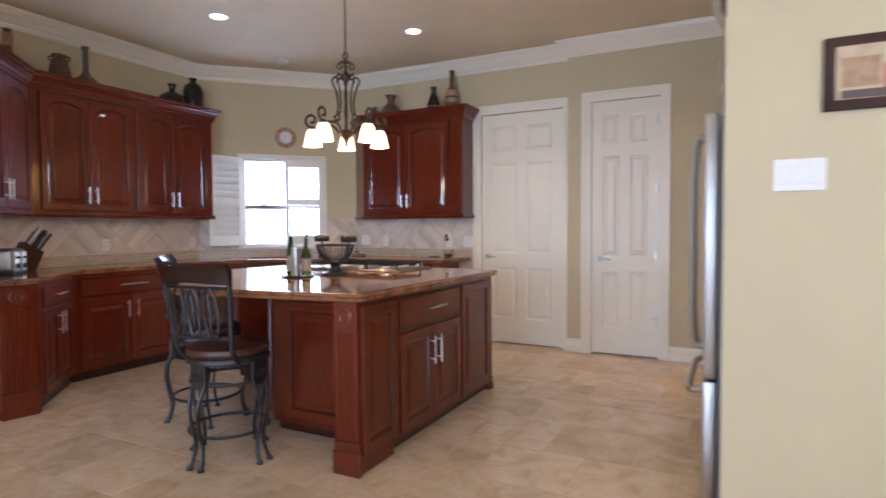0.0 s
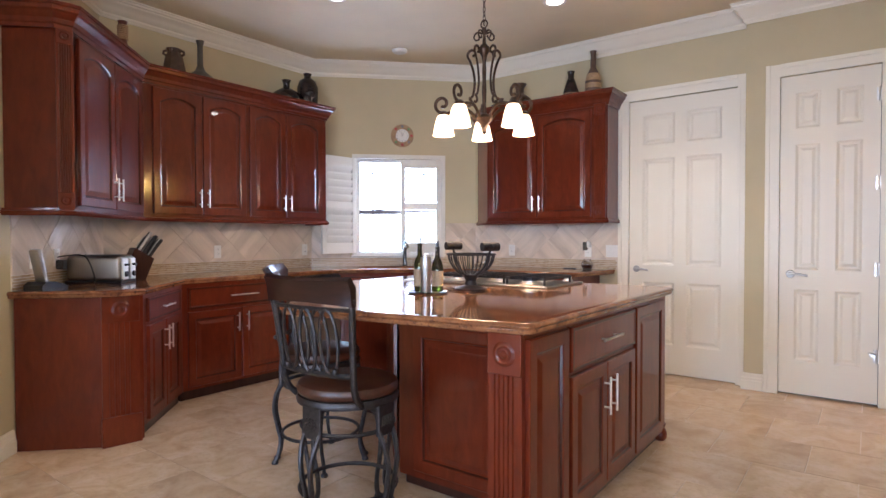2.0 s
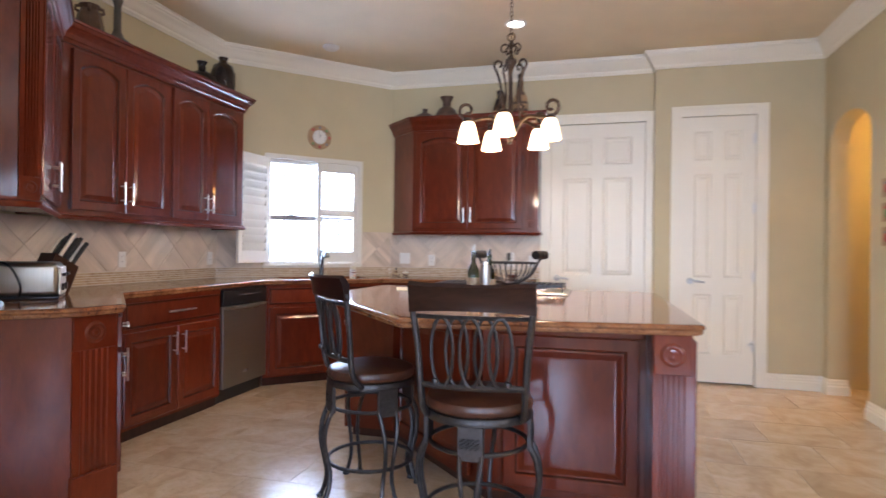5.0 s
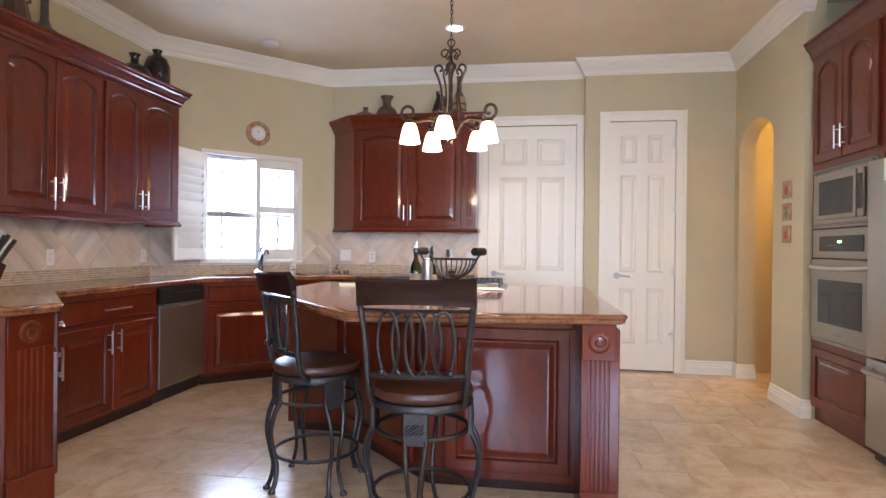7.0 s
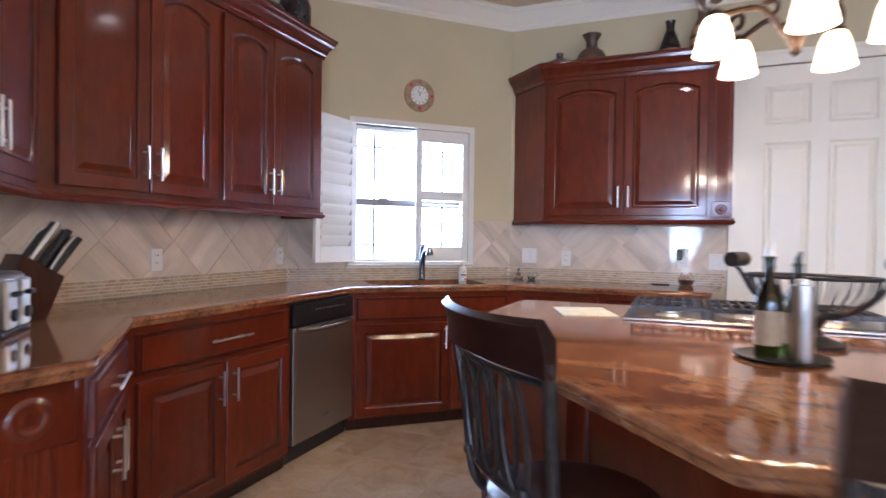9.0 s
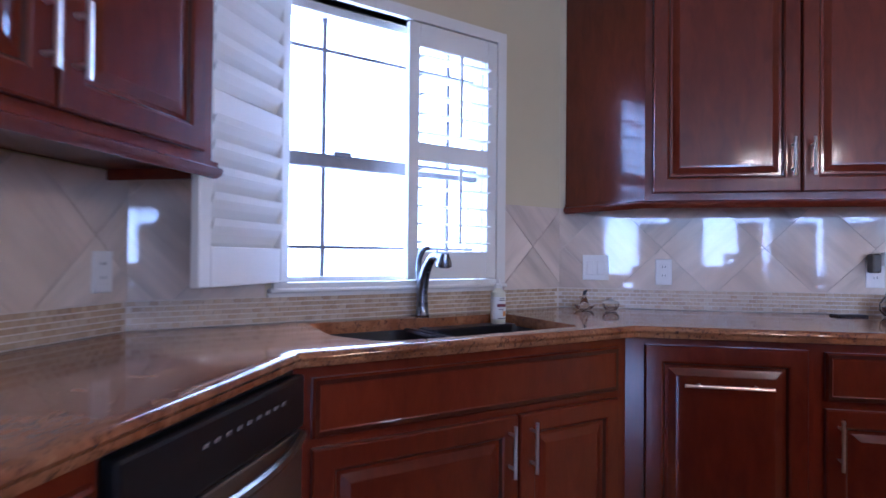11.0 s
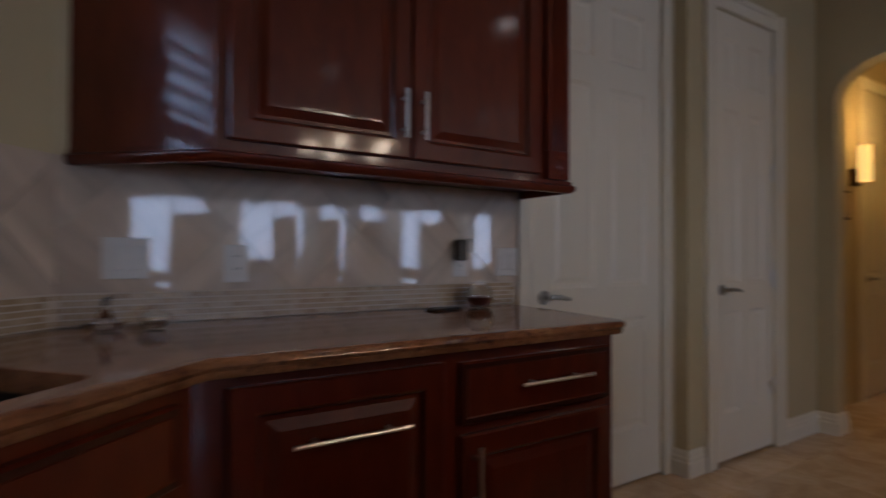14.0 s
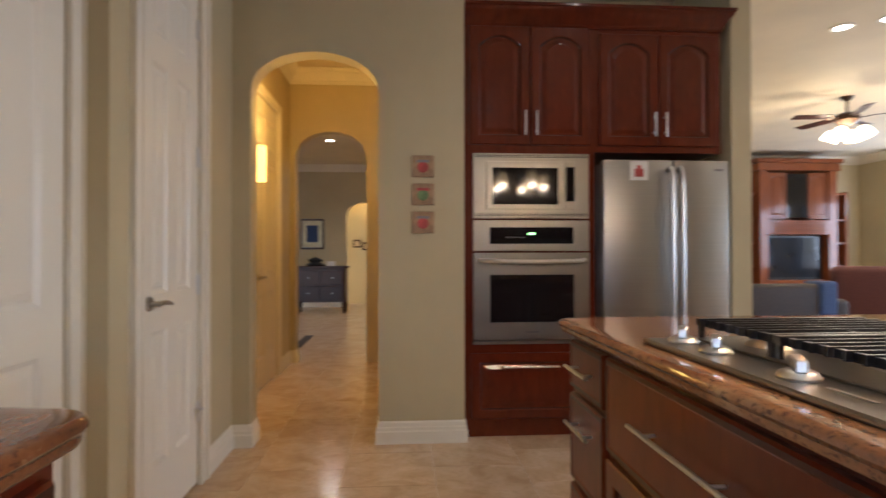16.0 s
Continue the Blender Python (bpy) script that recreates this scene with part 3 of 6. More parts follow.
part("window_sill", f, SHUTTER, win, "white wooden window sill")
# shutter frame and panels
f = boxes((s0 - 0.045, s0, -0.02, 0.055, z0, z1 + 0.045), (s1, s1 + 0.045, -0.02, 0.055, z0, z1 + 0.045), (s0, s1, -0.02, 0.055, z1, z1 + 0.045), (s0, s1, -0.02, 0.055, z0, z0 + 0.018))
part("shutter_frame", f, SHUTTER, win, "white wooden shutter frame")


def shutter(w, h, where, label, tilt, louver_rows, mirror=1):
    """A plantation shutter: x from the hinge (0) to w, two banks of louvers, tilt rod."""
    t = thing("window_shutter", where, label, "shutter", "shutters of the sink window")
    st = 0.048
    for a in (0, w - st):
        part("stile", boxes((a, a + st, -0.014, 0.014, 0, h), bevel=0.003), SHUTTER, t)
    rails = [(0, 0.11), (h * 0.5 - 0.035, h * 0.5 + 0.035), (h - 0.09, h)]
    for a, b in rails:
        part("rail", boxes((st, w - st, -0.013, 0.013, a, b), bevel=0.002), SHUTTER, t)
    for (lo, hi) in ((rails[0][1], rails[1][0]), (rails[1][1], rails[2][0])):
        n = louver_rows
        for k in range(n):
            z = lo + (hi - lo) * (k + 0.5) / n
            b = bmesh.new()
            ang = radians(tilt)
            cs = [(-0.046, 0), (-0.026, 0.0045), (0, 0.0055), (0.026, 0.0045), (0.046, 0), (0.026, -0.0045), (0, -0.0055), (-0.026, -0.0045)]
            prism(b, cs, st + 0.002, w - st - 0.002)
            b.transform(Matrix.Translation((0, 0, z)) @ Matrix.Rotation(ang, 4, "X") @ Matrix(((0, 0, 1, 0), (1, 0, 0, 0), (0, 1, 0, 0), (0, 0, 0, 1))))
            part("louver", b, SHUTTER, t)
        part("tilt_rod", boxes((w / 2 - 0.006, w / 2 + 0.006, -0.062, -0.050, lo + 0.03, hi - 0.02), bevel=0.002), SHUTTER, t)
    return t


hgt = z1 - z0 - 0.026
shutter(0.43, hgt, WM @ pose(s1 - 0.002, 0.0, z0 + 0.022, 0, 0, 0) @ Matrix.Diagonal((-1, 1, 1, 1)), "white plantation shutter panel, closed with open louvers", 3, 5)
shutter(0.43, hgt, WM @ pose(s0 - 0.012, -0.035, z0 + 0.022, 0, 0, -140), "white plantation shutter panel, folded open into the room", 62, 5)

# windows of the south wall and the family room
for a, b_ in SOUTH:
    w = thing("window_2", at((XE - b_, YS), 0), "white framed window with bright daylight behind", "window", kind="structure")
    n = b_ - a
    part("window_frame", boxes((0, 0.05, -T, 0.02, 0.75, 2.25), (n - 0.05, n, -T, 0.02, 0.75, 2.25), (0.05, n - 0.05, -T, 0.02, 0.75, 0.8), (0.05, n - 0.05, -T, 0.02, 2.2, 2.25), (0.05, n - 0.05, -0.08, -0.04, 1.48, 1.52)), WHITE, w)
# outside: a far house and trees
tree_rng = random.Random(4)


def tree(x, y, h):
    t = thing("tree", at((x, y), 0, -0.3), "broad green leafy tree far outside the window", "tree", "trees outside")
    part("trunk", tube(bmesh.new(), smooth_path([(0, 0, 0), (0.1, 0, h * 0.25), (0, 0.1, h * 0.6)]), [0.25 - 0.012 * i for i in range(13)]), BARK, t)
    vs, fs = [], []
    for i in range(900):
        c = Vector((tree_rng.gauss(0, 1), tree_rng.gauss(0, 1), tree_rng.gauss(0, 0.8)))
        c = c.normalized() * (tree_rng.random() ** 0.4) * h * 0.33 * tree_rng.uniform(0.75, 1.1) + Vector((0, 0, h * 0.66))
        a, bb = Vector((tree_rng.uniform(-1, 1), tree_rng.uniform(-1, 1), tree_rng.uniform(-1, 1))) * 0.3, Vector((tree_rng.uniform(-1, 1), tree_rng.uniform(-1, 1), tree_rng.uniform(-1, 1))) * 0.3
        k = len(vs)
        vs += [c - a, c + bb, c + a, c - bb]
        fs.append((k, k + 1, k + 2, k + 3))
    me = bpy.data.meshes.new("crown")
    me.from_pydata(vs, [], fs)
    me.materials.append(LEAF)
    share("crown", me, t, Matrix())


for x, y, h in ((-80, 112, 5.0), (-62, 132, 4.5), (-120, 83, 6), (-100, 96, 5)):
    tree(x, y, h)
hs = thing("house", at((-70, 128), 30, -0.3), "pale stucco house far outside the window", "house")
part("wall", boxes((-7, 7, -4, 4, 0, 3)), STUCCO, hs)
part("roof", prism(bmesh.new(), [(-4.6, 3), (4.6, 3), (0, 5.2)], -7.5, 7.5, Matrix.Rotation(radians(90), 4, "Z") @ UPRIGHT), ROOF, hs)

# ---------- cabinets ----------
DOOR = [(0, 0, 0), (0, -0.016, 0), (0.004, -0.02, 0), (0.052, -0.02, 1), (0.058, -0.0165, 1), (0.064, -0.008, 1), (0.074, -0.008, 1), (0.098, -0.0165, 1), (0.106, -0.017, 1)]
DRAWER = [(0, 0, 0), (0, -0.014, 0), (0.005, -0.02, 0), (0.016, -0.02, 1), (0.02, -0.018, 1)]


def bar_pull(parent, x, z, n, upright, y=-0.02):
    """A steel bar pull of length n, its middle at (x, z)."""
    b = bmesh.new()
    h = n / 2
    a = (0, 0, 1) if upright else (1, 0, 0)
    p = [(x - a[0] * h, y - 0.03, z - a[2] * h), (x + a[0] * h, y - 0.03, z + a[2] * h)]
    tube(b, p, 0.0055, 8)
    for k in (-0.32, 0.32):
        tube(b, [(x + a[0] * n * k, y, z + a[2] * n * k), (x + a[0] * n * k, y - 0.03, z + a[2] * n * k)], 0.0045, 6)
    return part("handle", b, CHROME, parent, "slim brushed steel bar handle", True)


def front(parent, kind, x0, x1, z0, z1, hx=None, hz=None, n=0.14, upright=True, rise=0.0):
    b = bmesh.new()
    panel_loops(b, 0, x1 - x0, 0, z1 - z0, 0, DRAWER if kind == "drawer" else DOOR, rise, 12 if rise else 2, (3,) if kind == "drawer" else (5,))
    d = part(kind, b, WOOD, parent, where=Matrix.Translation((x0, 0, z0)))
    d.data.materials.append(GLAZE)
    if hx is not None:
        bar_pull(d, hx - x0, hz - z0, n, upright)
    return d


def base_cabinet(p, rz, w, label, fronts, depth=0.58, top=0.872):
    c = thing("base_cabinet", at(p, rz), label, "cabinet", "kitchen base cabinets")
    part("body", boxes((0, w, 0, depth, 0.075, top), *(((0, w, 0, 0.02, top, 0.872),) if top < 0.87 else ())), WOOD, c)
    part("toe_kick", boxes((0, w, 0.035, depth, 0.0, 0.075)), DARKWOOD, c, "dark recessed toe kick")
    for f in fronts:
        front(c, *f)
    return c


def fluted(name, parent, w, z0, z1, where, depth=0.03):
    """A fluted pilaster board with its face at y=-depth."""
    pts = [(0, 0), (0, -depth)]
    n = 5
    m = w * 0.16
    step = (w - 2 * m) / n
    for k in range(n):
        a = m + k * step
        pts += [(a + step * 0.12, -depth), (a + step * 0.3, -depth + 0.006), (a + step * 0.7, -depth + 0.006), (a + step * 0.88, -depth)]
    pts += [(w, -depth), (w, 0)]
    b = bmesh.new()
    prism(b, pts, z0, z1)
    return part(name, b, WOOD, parent, where=where)


def rosette(parent, w, z0, z1, where, depth=0.034):
    b = boxes((0, w, -depth, 0, z0, z1), bevel=0.003)
    r = min(w, z1 - z0) * 0.33
    lathe(b, [(0, 0.008), (r * 0.25, 0.007), (r * 0.32, 0.003), (r * 0.5, 0.002), (r * 0.62, 0.006), (r * 0.78, 0.006), (r * 0.88, 0.003), (r, 0.0)], 24,
          Matrix.Translation((w / 2, -depth, (z0 + z1) / 2)) @ Matrix.Rotation(radians(90), 4, "X"))
    return part("rosette", b, WOOD, parent, "carved round rosette block", True, where)


# base run: near diagonal, left run, dishwasher, sink, right run
B0, B1 = (-2.845, 2.51), (-3.375, 3.04)
B2, B3 = (-3.40, 4.605), (-2.55, 5.37)
w = math.dist(B0, B1)
c = base_cabinet(B0, 135, w, "cherry wood corner cabinet with drawer, doors and fluted pilaster", [
    ("drawer", 0.045, 0.66, 0.70, 0.845, 0.35, 0.772, 0.19, False),
    ("door", 0.045, 0.348, 0.10, 0.675, 0.315, 0.56, 0.16), ("door", 0.356, 0.66, 0.10, 0.675, 0.39, 0.56, 0.16)], 0.5)
inv = at(B0, 135).inverted()
P = at((-2.872, 2.285), 80)
fluted("pilaster", c, 0.2, 0.17, 0.72, inv @ P, 0.012)
rosette(c, 0.2, 0.72, 0.872, inv @ P, 0.014)
part("plinth", boxes((-0.006, 0.206, -0.03, 0.0, 0.0, 0.17), bevel=0.003), WOOD, c, where=inv @ P)
b = bmesh.new()
prism(b, [(-2.845, 2.51), (-2.865, 2.29), (-3.195, 1.96), (-3.47, 2.235), (-3.1, 2.6)], 0.001, 0.872)
part("end_panel", moved(b, inv), WOOD, c, "smooth cherry end panel")
base_cabinet(B1, 90, 0.955, "cherry wood base cabinet with a drawer over two doors", [
    ("drawer", 0.04, 0.935, 0.685, 0.845, 0.5, 0.765, 0.25, False),
    ("door", 0.04, 0.484, 0.10, 0.66, 0.445, 0.55, 0.15), ("door", 0.492, 0.935, 0.10, 0.66, 0.53, 0.55, 0.15)])

dw = thing("dishwasher", at((-3.395, 4.005), 90), "stainless steel dishwasher with black control panel", "dishwasher")
part("body", boxes((0.005, 0.6, 0.0, 0.55, 0.1, 0.868)), BLACK, dw)
part("door", boxes((0.012, 0.595, -0.03, 0.0, 0.11, 0.735), bevel=0.006, seg=2), STEEL, dw)
p = part("control_panel", boxes((0.012, 0.595, -0.034, 0.0, 0.74, 0.862), bevel=0.008, seg=2), BLACK, dw, "black control panel with small marks")
for k in range(9):
    part("button", boxes((0.2 + k * 0.035, 0.215 + k * 0.035, -0.0362, -0.034, 0.815, 0.822)), GREY, p)
part("handle", tube(bmesh.new(), smooth_path([(0.03, -0.035, 0.725), (0.15, -0.06, 0.715), (0.3, -0.066, 0.712), (0.45, -0.06, 0.715), (0.58, -0.035, 0.725)]), 0.012, 8), STEEL_H, dw, "curved steel bar handle", True)
part("badge", boxes((0.27, 0.34, -0.032, -0.03, 0.2, 0.214)), GREY, dw)
part("toe_kick", boxes((0.005, 0.6, 0.03, 0.5, 0.0, 0.1)), BLACK, dw)
structure("trim_filler", boxes((-3.96, -3.43, 4.607, 4.622, 0.0, 0.872)), WOOD, "cherry filler strip beside the dishwasher", "cabinet trim")

w = math.dist(B2, B3)
base_cabinet(B2, math.degrees(math.atan2(B3[1] - B2[1], B3[0] - B2[0])), w, "cherry wood sink cabinet with false drawer and two doors", [
    ("drawer", 0.05, w - 0.05, 0.70, 0.845), ("door", 0.05, w / 2 + 0.1, 0.09, 0.675, w / 2 + 0.065, 0.58, 0.15), ("door", w / 2 + 0.108, w - 0.05, 0.09, 0.675, w / 2 + 0.145, 0.58, 0.15)], 0.35, 0.66)
base_cabinet((-2.565, 5.385), 0, 0.6, "cherry wood pull-out cabinet with one tall panel front", [("door", 0.08, 0.58, 0.10, 0.85, 0.335, 0.725, 0.27, False)], 0.64)
base_cabinet((-1.965, 5.385), 0, 0.60, "cherry wood base cabinet with a drawer over one door", [
    ("drawer", 0.03, 0.575, 0.69, 0.845, 0.335, 0.776, 0.26, False), ("door", 0.03, 0.575, 0.10, 0.665, 0.065, 0.56, 0.16)], 0.64)

# upper cabinets
UB, UT = 1.372, 2.40
UCROWN = [(0, UT - 0.02), (0.012, UT - 0.02), (0.016, UT), (0.024, UT + 0.006), (0.03, UT + 0.03), (0.05, UT + 0.06), (0.062, UT + 0.07), (0.066, UT + 0.09), (0.075, UT + 0.094), (0.075, UT + 0.11), (0, UT + 0.11)]
LIGHTRAIL = [(0, UB - 0.03), (0.01, UB - 0.03), (0.02, UB - 0.02), (0.022, UB - 0.006), (0.012, UB), (0.012, UB + 0.012), (0, UB + 0.012)]


def upper_cabinet(p, rz, w, label, splits, depth=0.32, rise=0.045, lo=UB, hi=UT, hb=0.13, body=None):
    c = thing("wall_cabinet", at(p, rz), label, "cabinet", "kitchen wall cabinets")
    if body is None:
        part("body", boxes((0, w, 0, depth, lo, hi + 0.03)), WOOD, c)
    for i, (a, b_) in enumerate(splits):
        hx = b_ - 0.03 if i % 2 == 0 else a + 0.03
        front(c, "door", a, b_, lo + 0.03, hi - 0.04, hx, lo + 0.03 + hb, 0.145, True, rise)
    return c


U0, U1, U2 = (-2.945, 2.175), (-3.68, 2.91), (-3.68, 4.70)
w = math.dist(U0, U1)
c = upper_cabinet(U0, 135, w, "tall cherry wall cabinet, diagonal, with arched doors and pilaster", [(0.06, w / 2 + 0.01), (w / 2 + 0.018, w - 0.03)], 0.3)
inv = at(U0, 135).inverted()
b = bmesh.new()
prism(b, [U0, (-2.96, 2.115), (-3.16, 1.915), (-3.4, 2.17), (-3.15, 2.38)], UB, UT + 0.03)
part("end_panel", moved(b, inv), WOOD, c, "glossy cherry end panel")
P = at((-2.962, 2.105), 78)
fluted("pilaster", c, 0.085, UB + 0.1, UT - 0.1, inv @ P, 0.012)
rosette(c, 0.085, UT - 0.1, UT - 0.01, inv @ P, 0.014)
rosette(c, 0.085, UB + 0.01, UB + 0.1, inv @ P, 0.014)
upper_cabinet(U1, 90, 0.895, "cherry wall cabinet with two arched raised-panel doors", [(0.075, 0.472), (0.48, 0.875)])
upper_cabinet((U1[0], U1[1] + 0.895), 90, 0.895, "cherry wall cabinet with two arched raised-panel doors", [(0.02, 0.40), (0.408, 0.84)])
structure("trim_cabinet_crown", mitre_sweep(bmesh.new(), [(-4.0, 4.70), U2, U1, (U0[0], U0[1]), (-2.955, 2.10), (-3.16, 1.90)][::-1][::-1], [(-o, z) for o, z in UCROWN]), WOOD, "stepped cherry crown along the wall cabinets", "cabinet trim")
structure("trim_light_rail", mitre_sweep(bmesh.new(), [(-4.0, 4.70), U2, U1, U0, (-2.955, 2.10), (-3.16, 1.90)], [(-o, z) for o, z in LIGHTRAIL]), WOOD, "cherry light rail under the wall cabinets", "cabinet trim", True)

UR0 = (-2.435, 5.74)
c = upper_cabinet(UR0, 0, 1.25, "cherry wall cabinet with arched doors and an angled side", [(0.03, 0.562), (0.57, 1.10)], 0.285)
b = bmesh.new()
prism(b, [(0, 0), (-0.305, 0.285), (0, 0.285)], UB, UT + 0.03)
part("side_panel", b, WOOD, c, "angled cherry side panel")
fluted("pilaster", c, 0.11, UB + 0.12, UT - 0.1, Matrix.Translation((1.13, 0, 0)), 0.02)
rosette(c, 0.11, UT - 0.1, UT - 0.0, Matrix.Translation((1.13, 0, 0)), 0.024)
rosette(c, 0.11, UB + 0.015, UB + 0.12, Matrix.Translation((1.13, 0, 0)), 0.024)
line = [(-1.185, 6.02), (-1.185, 5.74), UR0, (-2.735, 6.02)]
structure("trim_cabinet_crown", mitre_sweep(bmesh.new(), line, [(-o, z) for o, z in UCROWN]), WOOD, "stepped cherry crown on the wall cabinet", "cabinet trim")
structure("trim_light_rail", mitre_sweep(bmesh.new(), line, [(-o, z) for o, z in LIGHTRAIL]), WOOD, "cherry light rail under the wall cabinet", "cabinet trim", True)

# ---------- worktops ----------
NOSE = [(-0.03, 0.873), (-0.004, 0.873), (0.008, 0.877), (0.012, 0.884), (0.012, 0.892), (0.016, 0.895), (0.02, 0.901), (0.018, 0.908), (0.012, 0.913), (0.0, 0.915), (-0.03, 0.915)]


def rounded(pts, radii, n=6):
    out = []
    k = len(pts)
    for i, p in enumerate(pts):
        r = radii[i]
        a, b_, c_ = Vector(pts[i - 1]), Vector(p), Vector(pts[(i + 1) % k])
        if r <= 0:
            out.append(tuple(p))
            continue
        u, v = (a - b_).normalized(), (c_ - b_).normalized()
        half = u.angle(v) / 2
        t = r / math.tan(half)
        cen = b_ + (u + v).normalized() * (r / math.sin(half))
        s, e = b_ + u * t - cen, b_ + v * t - cen
        ang = math.atan2(s.x * e.y - s.y * e.x, s.dot(e))
        for j in range(n + 1):
            f = ang * j / n
            out.append((cen.x + s.x * math.cos(f) - s.y * math.sin(f), cen.y + s.x * math.sin(f) + s.y * math.cos(f)))
    return out


wt = thing("worktop", Matrix(), "polished red-brown granite worktop with rounded edge", "worktop")
EDGE = rounded([(-3.185, 1.935), (-2.83, 2.29), (-2.80, 2.485), (-3.345, 3.03), (-3.385, 4.585), (-2.53, 5.35), (-1.33, 5.36), (-1.235, 6.03)], [0, 0.03, 0.03, 0.02, 0.02, 0.02, 0.06, 0])
SM = at(C_LW, 45)
sink_local = rounded([(0.52, -0.075), (0.85, -0.09), (0.98, -0.13), (1.325, -0.12), (1.275, -0.575), (0.80, -0.572), (0.545, -0.545), (0.48, -0.37)], [0.05, 0.1, 0.1, 0.05, 0.04, 0.12, 0.08, 0.08], 5)
HOLE = [tuple((SM @ Vector((x, y, 0))).xy) for x, y in sink_local]
back = [(-1.235, 6.028), (C_WR[0], 6.028), (XL + 0.002, C_LW[1]), (XL + 0.002, C_LD[1]), (-3.19, 1.945)]
outer = EDGE[1:-1] + back
ib = len(outer) - 4
P0 = Vector(outer[ib])
j = min(range(len(HOLE)), key=lambda q: (Vector(HOLE[q]) - P0).length)
ring = HOLE[j:] + HOLE[:j + 1]
area = sum(HOLE[q][0] * HOLE[(q + 1) % len(HOLE)][1] - HOLE[(q + 1) % len(HOLE)][0] * HOLE[q][1] for q in range(len(HOLE)))
area_o = sum(outer[q][0] * outer[(q + 1) % len(outer)][1] - outer[(q + 1) % len(outer)][0] * outer[q][1] for q in range(len(outer)))
if area * area_o > 0:
    ring = ring[::-1]
keyed = outer[:ib + 1] + ring + outer[ib:]
part("slab", prism(bmesh.new(), keyed, 0.875, 0.9149), GRANITE, wt)
part("edge", mitre_sweep(bmesh.new(), EDGE, NOSE), GRANITE, wt, "rounded granite edge", True)

sink = thing("sink", SM, "black composite double-bowl sink set under the granite", "sink")


def bowl(name, x0, x1, y0, y1, rad):
    top = rounded([(x0, y1), (x1, y1), (x1, y0), (x0, y0)], [rad] * 4, 5)
    bot = rounded([(x0 + 0.02, y1 - 0.02), (x1 - 0.02, y1 - 0.02), (x1 - 0.02, y0 + 0.02), (x0 + 0.02, y0 + 0.02)], [rad] * 4, 5)
    b = bmesh.new()
    rings = [[b.verts.new((x, y, z)) for x, y in o] for o, z in ((top, 0.882), (bot, 0.70))]
    k = len(top)
    for i in range(k):
        b.faces.new((rings[0][i], rings[0][(i + 1) % k], rings[1][(i + 1) % k], rings[1][i]))
    b.faces.new(rings[1])
    return part(name, b, SINK, sink, "", True)


bowl("bowl", 0.47, 0.885, -0.566, -0.065, 0.06)
bowl("bowl", 0.925, 1.335, -0.572, -0.195, 0.05)
part("ledge", boxes((0.93, 1.335, -0.20, -0.105, 0.85, 0.8815), bevel=0.003), SINK, sink)
part("divider", boxes((0.88, 0.93, -0.565, -0.07, 0.72, 0.878), bevel=0.01, seg=2), SINK, sink)
for x in (0.65, 1.08):
    part("drain", lathe(bmesh.new(), [(0, 0.703), (0.03, 0.703), (0.04, 0.707), (0.045, 0.702)], 20, Matrix.Translation((x, -0.3, 0))), CHROME, sink)

# faucet and soap bottle
fa = thing("faucet", SM @ pose(0.974, -0.064, 0.915, 0, 0, -25) @ Matrix.Scale(0.88, 4), "brushed steel pull-out kitchen faucet with lever", "faucet")
part("base", lathe(bmesh.new(), [(0, 0), (0.03, 0), (0.032, 0.006), (0.028, 0.012), (0.026, 0.05), (0.027, 0.06)], 20), FAUCET, fa, "", True)
part("neck", tube(bmesh.new(), smooth_path([(0, 0, 0.03), (0.0, -0.004, 0.11), (0.01, -0.02, 0.19), (0.03, -0.05, 0.245), (0.05, -0.09, 0.262), (0.062, -0.12, 0.252)]), [0.026 - 0.0003 * i for i in range(31)], 12), FAUCET, fa, "", True)
part("spray_head", lathe(bmesh.new(), [(0, 0.045), (0.016, 0.042), (0.024, 0.025), (0.033, 0.0), (0.034, -0.012), (0.028, -0.014), (0, -0.012)], 18, Matrix.Translation((0.07, -0.14, 0.232)) @ Matrix.Rotation(radians(20), 4, "X")), FAUCET, fa, "", True)
part("lever", tube(bmesh.new(), smooth_path([(-0.012, 0.005, 0.12), (-0.016, 0.012, 0.19), (-0.012, 0.01, 0.25), (0.005, 0.0, 0.285), (0.03, -0.012, 0.295)]), [0.014] * 8 + [0.0125] * 9 + [0.01] * 8, 10), FAUCET, fa, "", True)

so = thing("soap_bottle", SM @ pose(1.266, -0.157, 0.882, 0, 0, -15), "cream plastic soap bottle with pump cap and printed label", "bottle")
part("bottle", lathe(bmesh.new(), [(0, 0), (0.026, 0), (0.029, 0.004), (0.029, 0.11), (0.027, 0.122), (0.014, 0.132), (0.012, 0.14)], 24), CREAM, so, "", True)
part("cap", lathe(bmesh.new(), [(0.015, 0.138), (0.015, 0.152), (0.009, 0.156), (0.006, 0.172), (0, 0.173)], 16), WHITE, so, "white cap", True)
lb = part("label", lathe(bmesh.new(), [(0.0295, 0.018), (0.0295, 0.105)], 24), WHITE, so, "cream label with dark printed bars", True)
